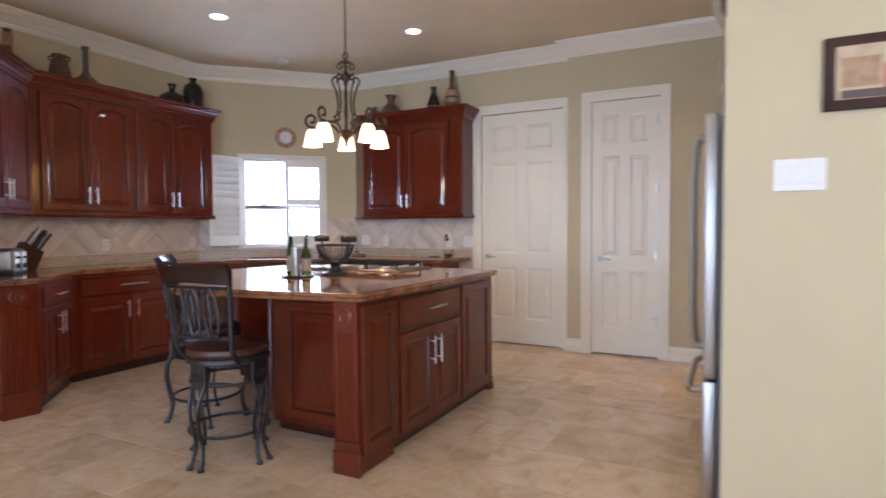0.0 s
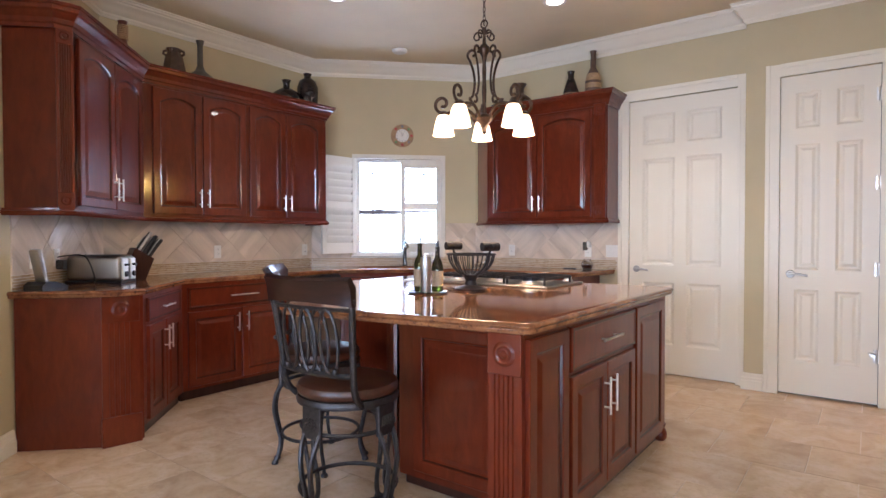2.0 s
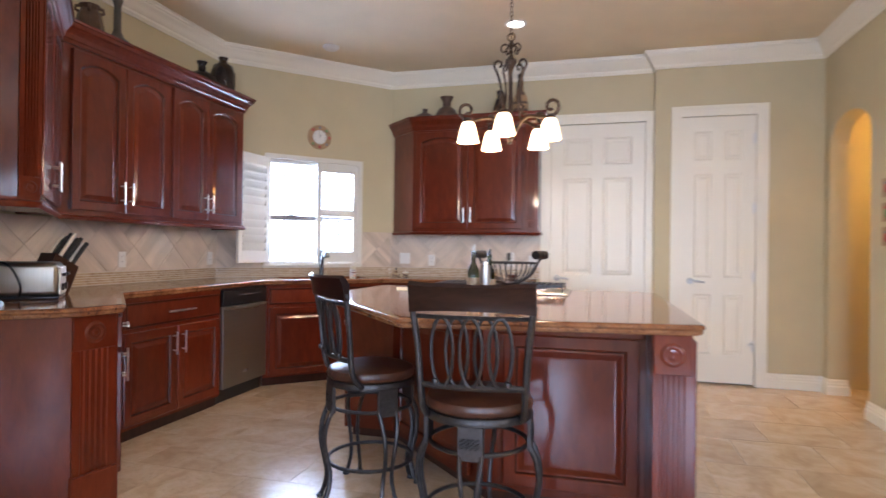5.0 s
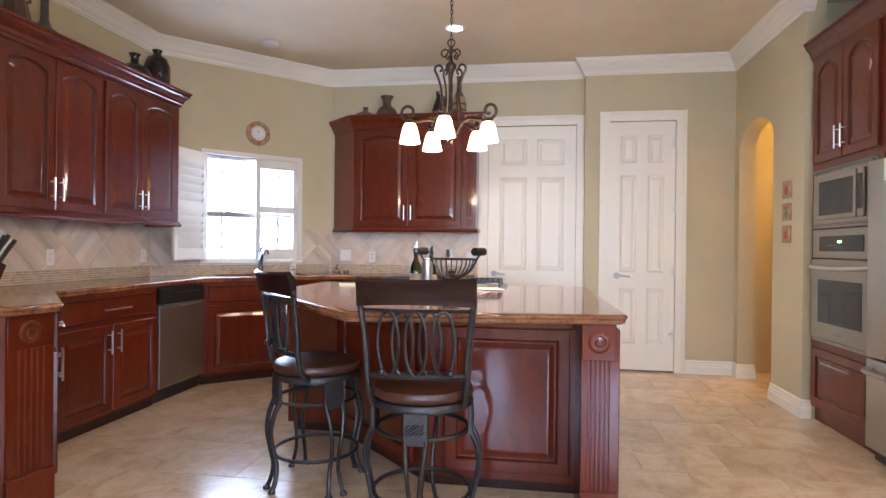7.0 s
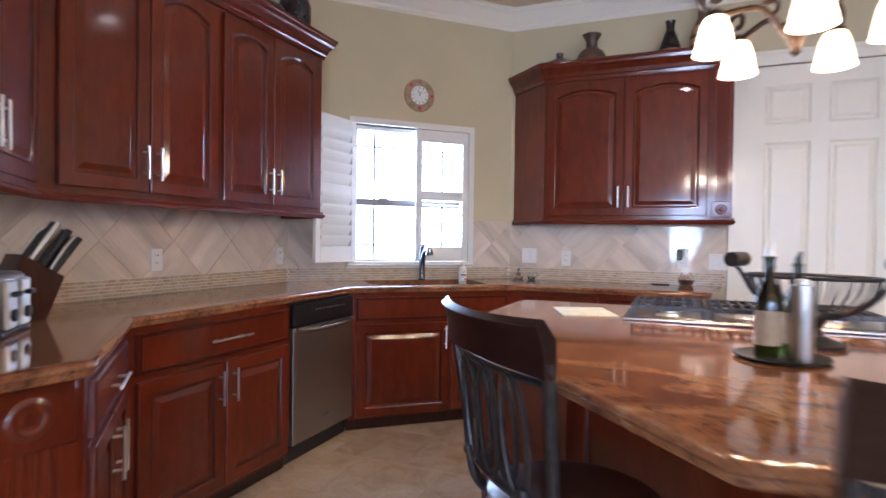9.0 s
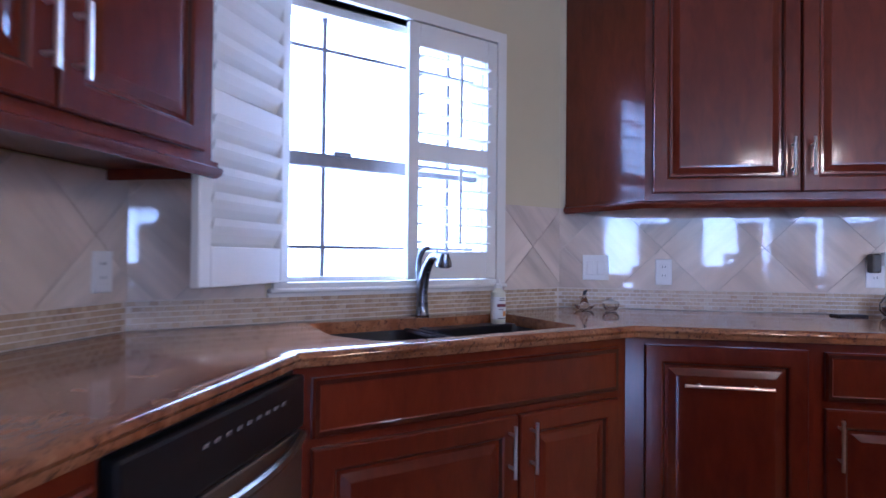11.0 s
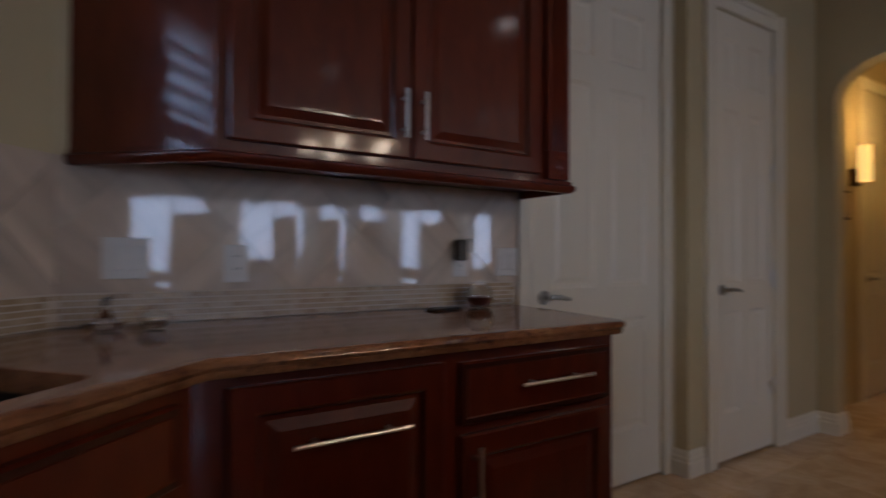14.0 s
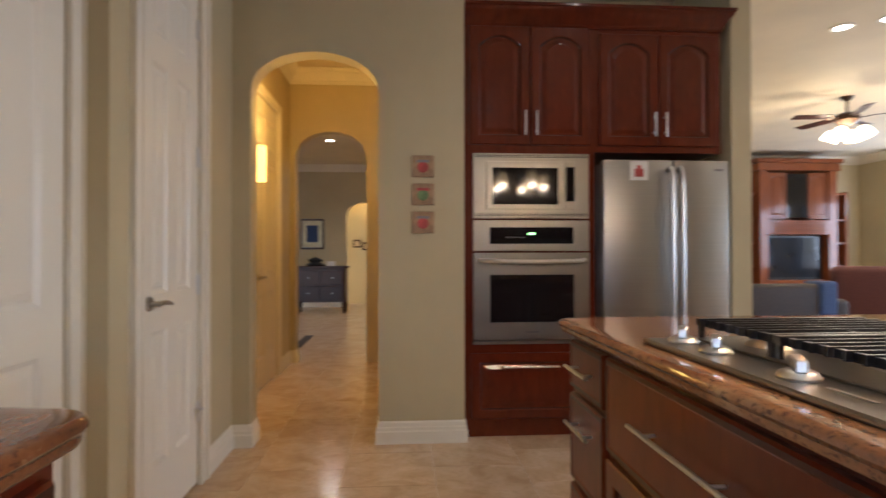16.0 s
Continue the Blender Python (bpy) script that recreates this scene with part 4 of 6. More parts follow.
for z0_, z1_, a0, a1, mm in ((0.066, 0.078, -0.9, 0.9, MAROON), (0.098, 0.101, -0.5, 0.5, GREY), (0.09, 0.094, -0.6, 0.6, GREY), (0.03, 0.05, 0.1, 0.8, ORANGE), (0.055, 0.058, -0.7, 0.2, GREY), (0.02, 0.024, -0.8, 0.8, GREY)):
    b = bmesh.new()
    prev = None
    for k in range(7):
        a = radians(-80) + (a0 + (a1 - a0) * k / 6) * 0.8
        cur = [b.verts.new((0.0302 * math.cos(a), 0.0302 * math.sin(a), z)) for z in (z0_, z1_)]
        if prev:
            b.faces.new((prev[0], cur[0], cur[1], prev[1]))
        prev = cur
    part("print_bar", b, mm, lb)

# glass cruets near the corner, jar and tray at the far end
gd = thing("glass_cruet", at((-2.66, 5.90), 0, 0.915), "small clear glass oil cruet with dark stopper", "cruet")
part("dish", lathe(bmesh.new(), [(0, 0.002), (0.03, 0.003), (0.045, 0.02), (0.042, 0.021), (0.028, 0.007), (0, 0.006)], 20), GLASS, gd, "", True)
part("flask", lathe(bmesh.new(), [(0, 0.008), (0.018, 0.01), (0.022, 0.025), (0.014, 0.045), (0.008, 0.055), (0.008, 0.066), (0, 0.066)], 16), GLASS, gd, "", True)
part("stopper", tube(bmesh.new(), [(0, 0, 0.064), (0.002, 0, 0.078), (0.012, 0, 0.085)], [0.007, 0.008, 0.004]), BLACK, gd, "", True)
gj = thing("glass_bowl", at((-2.55, 5.88), 0, 0.915), "small faceted glass bowl with silver lid", "bowl")
part("bowl", lathe(bmesh.new(), [(0, 0.002), (0.022, 0.003), (0.034, 0.02), (0.036, 0.034), (0.032, 0.034), (0.03, 0.02), (0.018, 0.007), (0, 0.006)], 12), GLASS, gj)
part("lid", lathe(bmesh.new(), [(0.036, 0.034), (0.03, 0.042), (0.01, 0.046), (0.006, 0.052), (0, 0.053)], 16), CHROME, gj, "silver lid", True)
rj = thing("glass_jar", at((-1.45, 5.93), 0, 0.915), "round glass jar with brown spice filling", "jar")
part("jar", lathe(bmesh.new(), [(0, 0.002), (0.035, 0.003), (0.052, 0.025), (0.053, 0.05), (0.04, 0.075), (0.03, 0.085), (0.033, 0.095), (0.029, 0.095), (0.027, 0.085), (0.048, 0.05), (0.046, 0.025), (0.03, 0.008), (0, 0.007)], 22), GLASS, rj, "", True)
part("filling", lathe(bmesh.new(), [(0, 0.009), (0.029, 0.01), (0.044, 0.026), (0.045, 0.04), (0, 0.044)], 18), POT_RED, rj, "brown spices", True)
solo("phone_tray", boxes((-0.06, 0.06, -0.03, 0.03, 0, 0.008), bevel=0.003), BLACK, at((-1.62, 5.92), 10, 0.915), "small flat black tray on the worktop", "tray")

# ---------- backsplash ----------
def splash(name, M, n, z_top, skip, slope, group_start):
    """A tiled strip in the plane of M's x and z, n long, cut round openings (a, b, lo)."""
    base_z, mos = 0.916, 1.003
    bs = thing(name, M, "cream marble backsplash over a small stone mosaic band", "backsplash", kind="structure")
    part("grout_bed", boxes((0.0, n, -0.004, 0, base_z, mos), *[(a, b_, -0.004, 0, mos, zt) for a, b_, zt in skip]), WALLGROUT, bs)
    mats = (MARBLE_A, MARBLE_B)
    side = 0.30
    for a, b_, zt in skip:
        zlo = mos + 0.002
        u = side * math.sqrt(2)
        k0 = int((a - 1) / u) - 1
        for i in range(k0, int(b_ / u) + 4):
            for jrow in range(-1, 3):
                cx = i * u + (jrow % 2) * u / 2 + group_start
                cz = 1.19 + jrow * u / 2
                poly = [(cx - u / 2 + 0.002, cz), (cx, cz - u / 2 + 0.002), (cx + u / 2 - 0.002, cz), (cx, cz + u / 2 - 0.002)]
                for axis, lim, sign in ((0, a, 1), (0, b_, -1), (1, zlo, 1), (1, zt, -1)):
                    outp = []
                    for q in range(len(poly)):
                        p1, p2 = poly[q], poly[(q + 1) % len(poly)]
                        d1, d2 = sign * (p1[axis] - lim), sign * (p2[axis] - lim)
                        if d1 >= 0:
                            outp.append(p1)
                        if d1 * d2 < 0:
                            f = d1 / (d1 - d2)
                            outp.append((p1[0] + f * (p2[0] - p1[0]), p1[1] + f * (p2[1] - p1[1])))
                    poly = outp
                    if not poly:
                        break
                if len(poly) < 3:
                    continue
                ar = abs(sum(poly[q][0] * poly[(q + 1) % len(poly)][1] - poly[(q + 1) % len(poly)][0] * poly[q][1] for q in range(len(poly)))) / 2
                if ar < 0.0004:
                    continue
                b = bmesh.new()
                prism(b, poly, 0.004, 0.0085, UPRIGHT)
                part("tile", b, mats[(i + jrow) % 2], bs)
    # mosaic bricks: near ones one by one, the rest joined
    tw, th, g = 0.030, 0.0155, 0.0022
    me = mesh_of("mosaic_piece", boxes((0.001, tw - g, -0.0075, -0.003, 0.001, th - g)), MOSAIC)
    rest = bmesh.new()
    rows = 5
    count = 0
    for r in range(rows):
        x = -(r % 2) * tw / 2
        while x < n - 0.001:
            if x >= 0 and x + tw <= n:
                if slope[0] <= x <= slope[1] and count < 260:
                    count += 1
                    share("mosaic_piece", me, bs, Matrix.Translation((x, 0, base_z + 0.003 + r * 0.0168)))
                else:
                    box(rest, x + 0.001, x + tw - g, -0.0075, -0.003, base_z + 0.004 + r * 0.0168, base_z + 0.003 + r * 0.0168 + th - g)
            x += tw
    if rest.verts:
        tagged(part("mosaic_rest", rest, MOSAIC, bs), kind="stuff")
    return bs


W_LEN = math.dist(C_LW, C_WR)
UBS = UB - 0.004
L_LEN = C_LW[1] - C_LD[1]
D_LEN = math.dist((-3.2, 1.95), C_LD)
splash("backsplash_right", at(C_WR, 0), DA[0] - 0.095 + 2.77, UBS, [(0.0, DA[0] - 0.095 + 2.77, UBS)], (0.0, 1.3), 0.235)
splash("backsplash_window", at(C_LW, 45), W_LEN, UBS, [(0.0, 0.40, UBS), (1.42, W_LEN, UBS)], (0.35, W_LEN), 0.1)
splash("backsplash_left", at(C_LD, 90), L_LEN, UBS, [(0.0, L_LEN, UBS)], (1.7, L_LEN), 0.0)
splash("backsplash_diagonal", at((-3.2, 1.95), 135), D_LEN, UBS, [(0.0, D_LEN, UBS)], (9, 9), 0.15)


def plate(M, kind, gangs=1, mm=WHITE):
    """An outlet or switch plate on a wall that faces -y of M, its middle at the origin."""
    w = 0.07 + 0.046 * (gangs - 1)
    label = "white double electrical outlet with cover plate" if kind == "outlet" else "white rocker light switch with cover plate"
    t = thing("electrical_outlet" if kind == "outlet" else "light_switch", M, label, "outlet" if kind == "outlet" else "switch", "wall plates")
    part("cover_plate", boxes((-w / 2, w / 2, -0.014, -0.008, -0.057, 0.057), bevel=0.002), mm, t)
    for g in range(gangs):
        x = (g - (gangs - 1) / 2) * 0.046
        if kind == "outlet":
            b = boxes((x - 0.017, x + 0.017, -0.0155, -0.014, -0.034, 0.034), bevel=0.001)
            r = part("receptacle", b, mm, t)
            for dz in (-0.019, 0.019):
                for dx in (-0.006, 0.006):
                    part("slot", boxes((x + dx - 0.0012, x + dx + 0.0012, -0.0161, -0.0154, dz, dz + 0.008)), BLACK, r)
        else:
            part("rocker", boxes((x - 0.016, x + 0.016, -0.018, -0.014, -0.033, 0.033), bevel=0.002), mm, t)
    return t


plate(pose(-2.605, YR, 1.098), "switch", 2)
plate(pose(-2.312, YR, 1.082), "outlet")
pl = plate(pose(-1.478, YR, 1.085), "outlet")
plate(pose(-1.245, YR, 1.085), "switch", 2)
ML = at(C_LD, 90)
plate(ML @ pose(0.95, 0, 1.09), "outlet")
plate(ML @ pose(1.93, 0, 1.09), "outlet")
MD = at((-3.2, 1.95), 135)
plate(MD @ pose(0.20, 0, 1.09), "outlet")
plate(MD @ pose(0.47, 0, 1.09), "outlet")
af = thing("air_freshener", pose(-1.478, YR - 0.016, 1.10), "plug-in air freshener, dark with a clear vial", "air freshener")
part("body", boxes((-0.035, 0.0, -0.05, 0, -0.01, 0.07), bevel=0.008, seg=2), POT_GREY, af)
part("vial", lathe(bmesh.new(), [(0, 0), (0.018, 0), (0.02, 0.045), (0.012, 0.055), (0, 0.056)], 14, Matrix.Translation((0.02, -0.03, 0.02))), WHITE, af, "", True)

# ---------- island ----------
ix = -0.305
isl = thing("kitchen_island", Matrix(), "large cherry wood island cabinet with fluted corner post", "kitchen island")
b = bmesh.new()
prism(b, [(ix, 2.95), (-1.17, 2.95), (-1.87, 3.64), (-2.19, 3.64), (-2.19, 4.37), (ix, 4.37)], 0.06, 0.873)
part("body", b, WOOD, isl)
b = bmesh.new()
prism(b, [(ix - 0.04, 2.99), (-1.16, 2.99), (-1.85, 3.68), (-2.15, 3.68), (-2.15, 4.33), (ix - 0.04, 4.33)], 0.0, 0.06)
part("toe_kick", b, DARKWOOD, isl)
# corner post towards the stools
part("post", boxes((-0.445, ix, 2.63, 2.95, 0.0, 0.873)), WOOD, isl)
M = at((-0.445, 2.63), 0)
fluted("pilaster", isl, 0.14, 0.17, 0.72, M, 0.012)
rosette(isl, 0.14, 0.72, 0.872, M, 0.018)
part("plinth", boxes((-0.008, 0.155, -0.026, 0.0, 0.0, 0.12), (-0.004, 0.15, -0.02, 0.0, 0.12, 0.17), bevel=0.003), WOOD, isl, where=M)
RIGHT = at((ix, 2.63), 90)
side = part("side_frame", boxes((0.36, 0.362, -0.004, 0, 0.07, 0.86)), WOOD, isl, where=RIGHT)


def island_front(M, kind, x0, x1, z0, z1, hx=None, hz=None, n=0.14, upright=True):
    bb = bmesh.new()
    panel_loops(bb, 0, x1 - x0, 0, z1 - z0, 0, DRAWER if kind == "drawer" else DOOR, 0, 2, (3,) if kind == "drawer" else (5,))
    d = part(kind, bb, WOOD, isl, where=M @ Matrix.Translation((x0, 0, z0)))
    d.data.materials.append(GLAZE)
    if hx is not None:
        bar_pull(d, hx - x0, hz - z0, n, upright)


island_front(RIGHT, "panel", 0.015, 0.345, 0.10, 0.85)
island_front(RIGHT, "drawer", 0.375, 1.145, 0.665, 0.85, 0.76, 0.76, 0.23, False)
island_front(RIGHT, "door", 0.375, 0.756, 0.09, 0.645, 0.72, 0.50, 0.17)
island_front(RIGHT, "door", 0.764, 1.145, 0.09, 0.645, 0.80, 0.50, 0.17)
island_front(RIGHT, "panel", 1.17, 1.655, 0.09, 0.85)
NEAR = at((-1.17, 2.95), 0)
island_front(NEAR, "panel", 0.10, 0.70, 0.10, 0.80)
part("top_rail", boxes((0.04, 0.72, -0.03, 0.0, 0.80, 0.835), bevel=0.008, seg=2), WOOD, isl, where=NEAR)
CH = at((-1.87, 3.64), -45)
island_front(CH, "panel", 0.08, 0.90, 0.10, 0.82)
FAR = at((ix, 4.37), 180)
for x0, x1 in ((0.02, 0.32), (1.40, 1.87)):
    island_front(FAR, "drawer", x0, x1, 0.70, 0.85, (x0 + x1) / 2, 0.775, 0.2, False)
    island_front(FAR, "drawer", x0, x1, 0.41, 0.68, (x0 + x1) / 2, 0.60, 0.2, False)
    island_front(FAR, "drawer", x0, x1, 0.09, 0.39, (x0 + x1) / 2, 0.30, 0.2, False)
island_front(FAR, "drawer", 0.345, 1.38, 0.60, 0.85, 0.78, 0.735, 0.42, False)
island_front(FAR, "door", 0.345, 0.858, 0.09, 0.58, 0.82, 0.45)
island_front(FAR, "door", 0.866, 1.38, 0.09, 0.58, 0.91, 0.45)
for x, y in ((ix - 0.03, 4.34), (-2.16, 4.34)):
    part("foot", lathe(bmesh.new(), [(0, 0), (0.028, 0), (0.04, 0.02), (0.038, 0.05), (0.026, 0.075), (0.034, 0.1), (0, 0.1)], 16, Matrix.Translation((x + 0.01, y + 0.01, 0))), WOOD, isl, "turned bun foot", True)

it = thing("island_worktop", Matrix(), "polished red-brown granite island top with clipped corner", "worktop")
IE = rounded([(-0.275, 2.615), (-1.42, 2.45), (-2.23, 3.41), (-2.23, 4.405), (-0.275, 4.405)], [0.04, 0.03, 0.04, 0.05, 0.05])
part("slab", prism(bmesh.new(), IE, 0.8735, 0.9149), GRANITE, it)
closed = IE + [IE[0], IE[1]]
part("edge", mitre_sweep(bmesh.new(), closed[:-1], [(-o, z) for o, z in NOSE]), GRANITE, it, "rounded granite edge", True)

# cooktop
def joined(a, b):
    me = bpy.data.meshes.new("join")
    b.to_mesh(me)
    a.from_mesh(me)
    bpy.data.meshes.remove(me)
    return a


ck = thing("gas_cooktop", pose(-1.70, 3.85, 0.9152), "stainless steel gas cooktop with black iron grates", "cooktop")
part("tray", boxes((0, 0.88, 0, 0.51, 0, 0.012), bevel=0.004), DARKSTEEL, ck)
part("rim", boxes((0.02, 0.86, 0.02, 0.40, 0.012, 0.016), bevel=0.002), DARKSTEEL, ck)
for x, y, r in ((0.17, 0.10, 0.035), (0.17, 0.30, 0.045), (0.44, 0.20, 0.06), (0.71, 0.10, 0.045), (0.71, 0.30, 0.035)):
    bu = part("burner", lathe(bmesh.new(), [(r * 1.5, 0.0), (r * 1.4, 0.006), (r * 1.1, 0.012), (r, 0.014), (r, 0.02)], 20, Matrix.Translation((x, y, 0.016))), CHROME, ck, "", True)
    part("burner_cap", lathe(bmesh.new(), [(r, 0.02), (r * 1.02, 0.026), (r * 0.8, 0.03), (0, 0.031)], 20, Matrix.Translation((x, y, 0.016))), BLACK, bu, "", True)
for gx in (0.03, 0.31, 0.585):
    g = bmesh.new()
    w = 0.265
    for y in (0.02, 0.38):
        box(g, gx, gx + w, y, y + 0.012, 0.045, 0.06)
    for x in (gx, gx + w - 0.012):
        box(g, x, x + 0.012, 0.032, 0.38, 0.045, 0.06)
        for y in (0.025, 0.378):
            box(g, x, x + 0.012, y, y + 0.01, 0.016, 0.045)
    for k in range(1, 7):
        x = gx + w * k / 7
        box(g, x - 0.0032, x + 0.0032, 0.006, 0.405, 0.046, 0.063)
    box(g, gx + 0.012, gx + w - 0.012, 0.2, 0.209, 0.0475, 0.0595)
    part("grate", g, IRON, ck, "black cast iron grate")
for x in (0.80, 0.665, 0.425, 0.20, 0.07):
    k = lathe(bmesh.new(), [(0.032, 0), (0.033, 0.004), (0.029, 0.011), (0.02, 0.015), (0, 0.016)], 20, Matrix.Translation((x, 0.45, 0.012)))
    bar = boxes((-0.010, 0.010, -0.030, 0.030, 0.013, 0.035), bevel=0.003)
    k = joined(k, moved(bar, Matrix.Translation((x, 0.45, 0.012)) @ Matrix.Rotation(radians(62), 4, "Z")))
    part("knob", k, CHROME, ck, "steel control knob", True)
part("badge", boxes((0.27, 0.36, 0.448, 0.456, 0.0125, 0.014)), CHROME, ck)
solo("magazine", boxes((-0.11, 0.11, -0.14, 0.14, 0, 0.006), bevel=0.001), PAPER, at((-1.87, 4.02), 20, 0.915), "thin pale green magazine lying on the island", "magazine")

# bottles on the island
tr = solo("bottle_tray", lathe(bmesh.new(), [(0, 0.002), (0.10, 0.002), (0.115, 0.008), (0.112, 0.011), (0.098, 0.006), (0, 0.006)], 28), BLACK, pose(-1.25, 3.27, 0.9152), "round dark tray under the oil bottles", "tray", smooth=True)


def oil_bottle(p, h, glass, label, cap, has_label=True):
    t = thing("oil_bottle", pose(p[0], p[1], 0.922), label, "bottle", "oil bottles on the island")
    r = 0.032
    part("glass", lathe(bmesh.new(), [(0, 0.001), (r * 0.9, 0.001), (r, 0.008), (r, h * 0.55), (r * 0.8, h * 0.64), (r * 0.42, h * 0.74), (r * 0.38, h * 0.93), (r * 0.46, h * 0.94), (r * 0.46, h * 0.97), (0, h * 0.97)], 22), glass, t, "", True)
    if has_label:
        part("label", lathe(bmesh.new(), [(r * 1.015, h * 0.12), (r * 1.015, h * 0.45)], 22), TANPRINT if glass is GREENGLASS else WHITE, t, "printed paper label", True)
    part("spout", tube(bmesh.new(), [(0, 0, h * 0.96), (0, 0, h * 1.02), (0.006, 0, h * 1.1)], [0.010, 0.009, 0.004]), cap, t, "", True)
    return t


oil_bottle((-1.285, 3.25), 0.27, GREENGLASS, "tall green glass olive oil bottle with pour spout", CHROME)
oil_bottle((-1.21, 3.31), 0.25, GREENGLASS, "green glass vinegar bottle with dark cap", BLACK)
pm = thing("pepper_mill", pose(-1.215, 3.215, 0.922), "brushed steel cylinder pepper mill", "pepper mill")
part("body", lathe(bmesh.new(), [(0, 0), (0.028, 0), (0.029, 0.005), (0.027, 0.08), (0.028, 0.10), (0.029, 0.17), (0.027, 0.19), (0, 0.195)], 22), STEEL, pm, "", True)
part("cap", lathe(bmesh.new(), [(0.016, 0.193), (0.016, 0.205), (0, 0.208)], 16), CHROME, pm, "", True)

# wire fruit bowl
fb = thing("fruit_bowl", pose(-1.14, 3.53, 0.9152, 0, 0, -26), "black wire fruit bowl on a pedestal with scroll ends", "bowl")
part("pedestal", lathe(bmesh.new(), [(0, 0), (0.092, 0), (0.095, 0.012), (0.07, 0.02), (0.036, 0.032), (0.03, 0.055), (0.042, 0.078), (0.05, 0.09), (0, 0.095)], 24), IRON, fb, "", True)
part("rim", tube(bmesh.new(), [(0.175 * math.cos(a), 0.12 * math.sin(a), 0.205) for a in [2 * math.pi * k / 36 for k in range(36)]], 0.006, 6, True), IRON, fb, "", True)
for k in range(30):
    a = 2 * math.pi * k / 30
    ca, sa = math.cos(a), math.sin(a)
    part("wire", tube(bmesh.new(), smooth_path([(0.172 * ca, 0.118 * sa, 0.205), (0.155 * ca, 0.105 * sa, 0.155), (0.1 * ca, 0.07 * sa, 0.105), (0.02 * ca, 0.015 * sa, 0.08)], 4), 0.0032, 5), IRON, fb, "", True)
for sx in (-1, 1):
    part("scroll", tube(bmesh.new(), smooth_path([(sx * 0.06, 0, 0.085), (sx * 0.15, 0, 0.14), (sx * 0.20, 0, 0.215), (sx * 0.225, 0, 0.245), (sx * 0.215, 0, 0.262), (sx * 0.198, 0, 0.255), (sx * 0.2, 0, 0.242)]), [0.007] * 18 + [0.010] * 12 + [0.014] * 7, 8), IRON, fb, "", True)
    part("roll", tube(bmesh.new(), [(sx * 0.208, -0.05, 0.25), (sx * 0.208, 0.05, 0.25)], 0.024, 12), IRON, fb, "black rolled end", True)

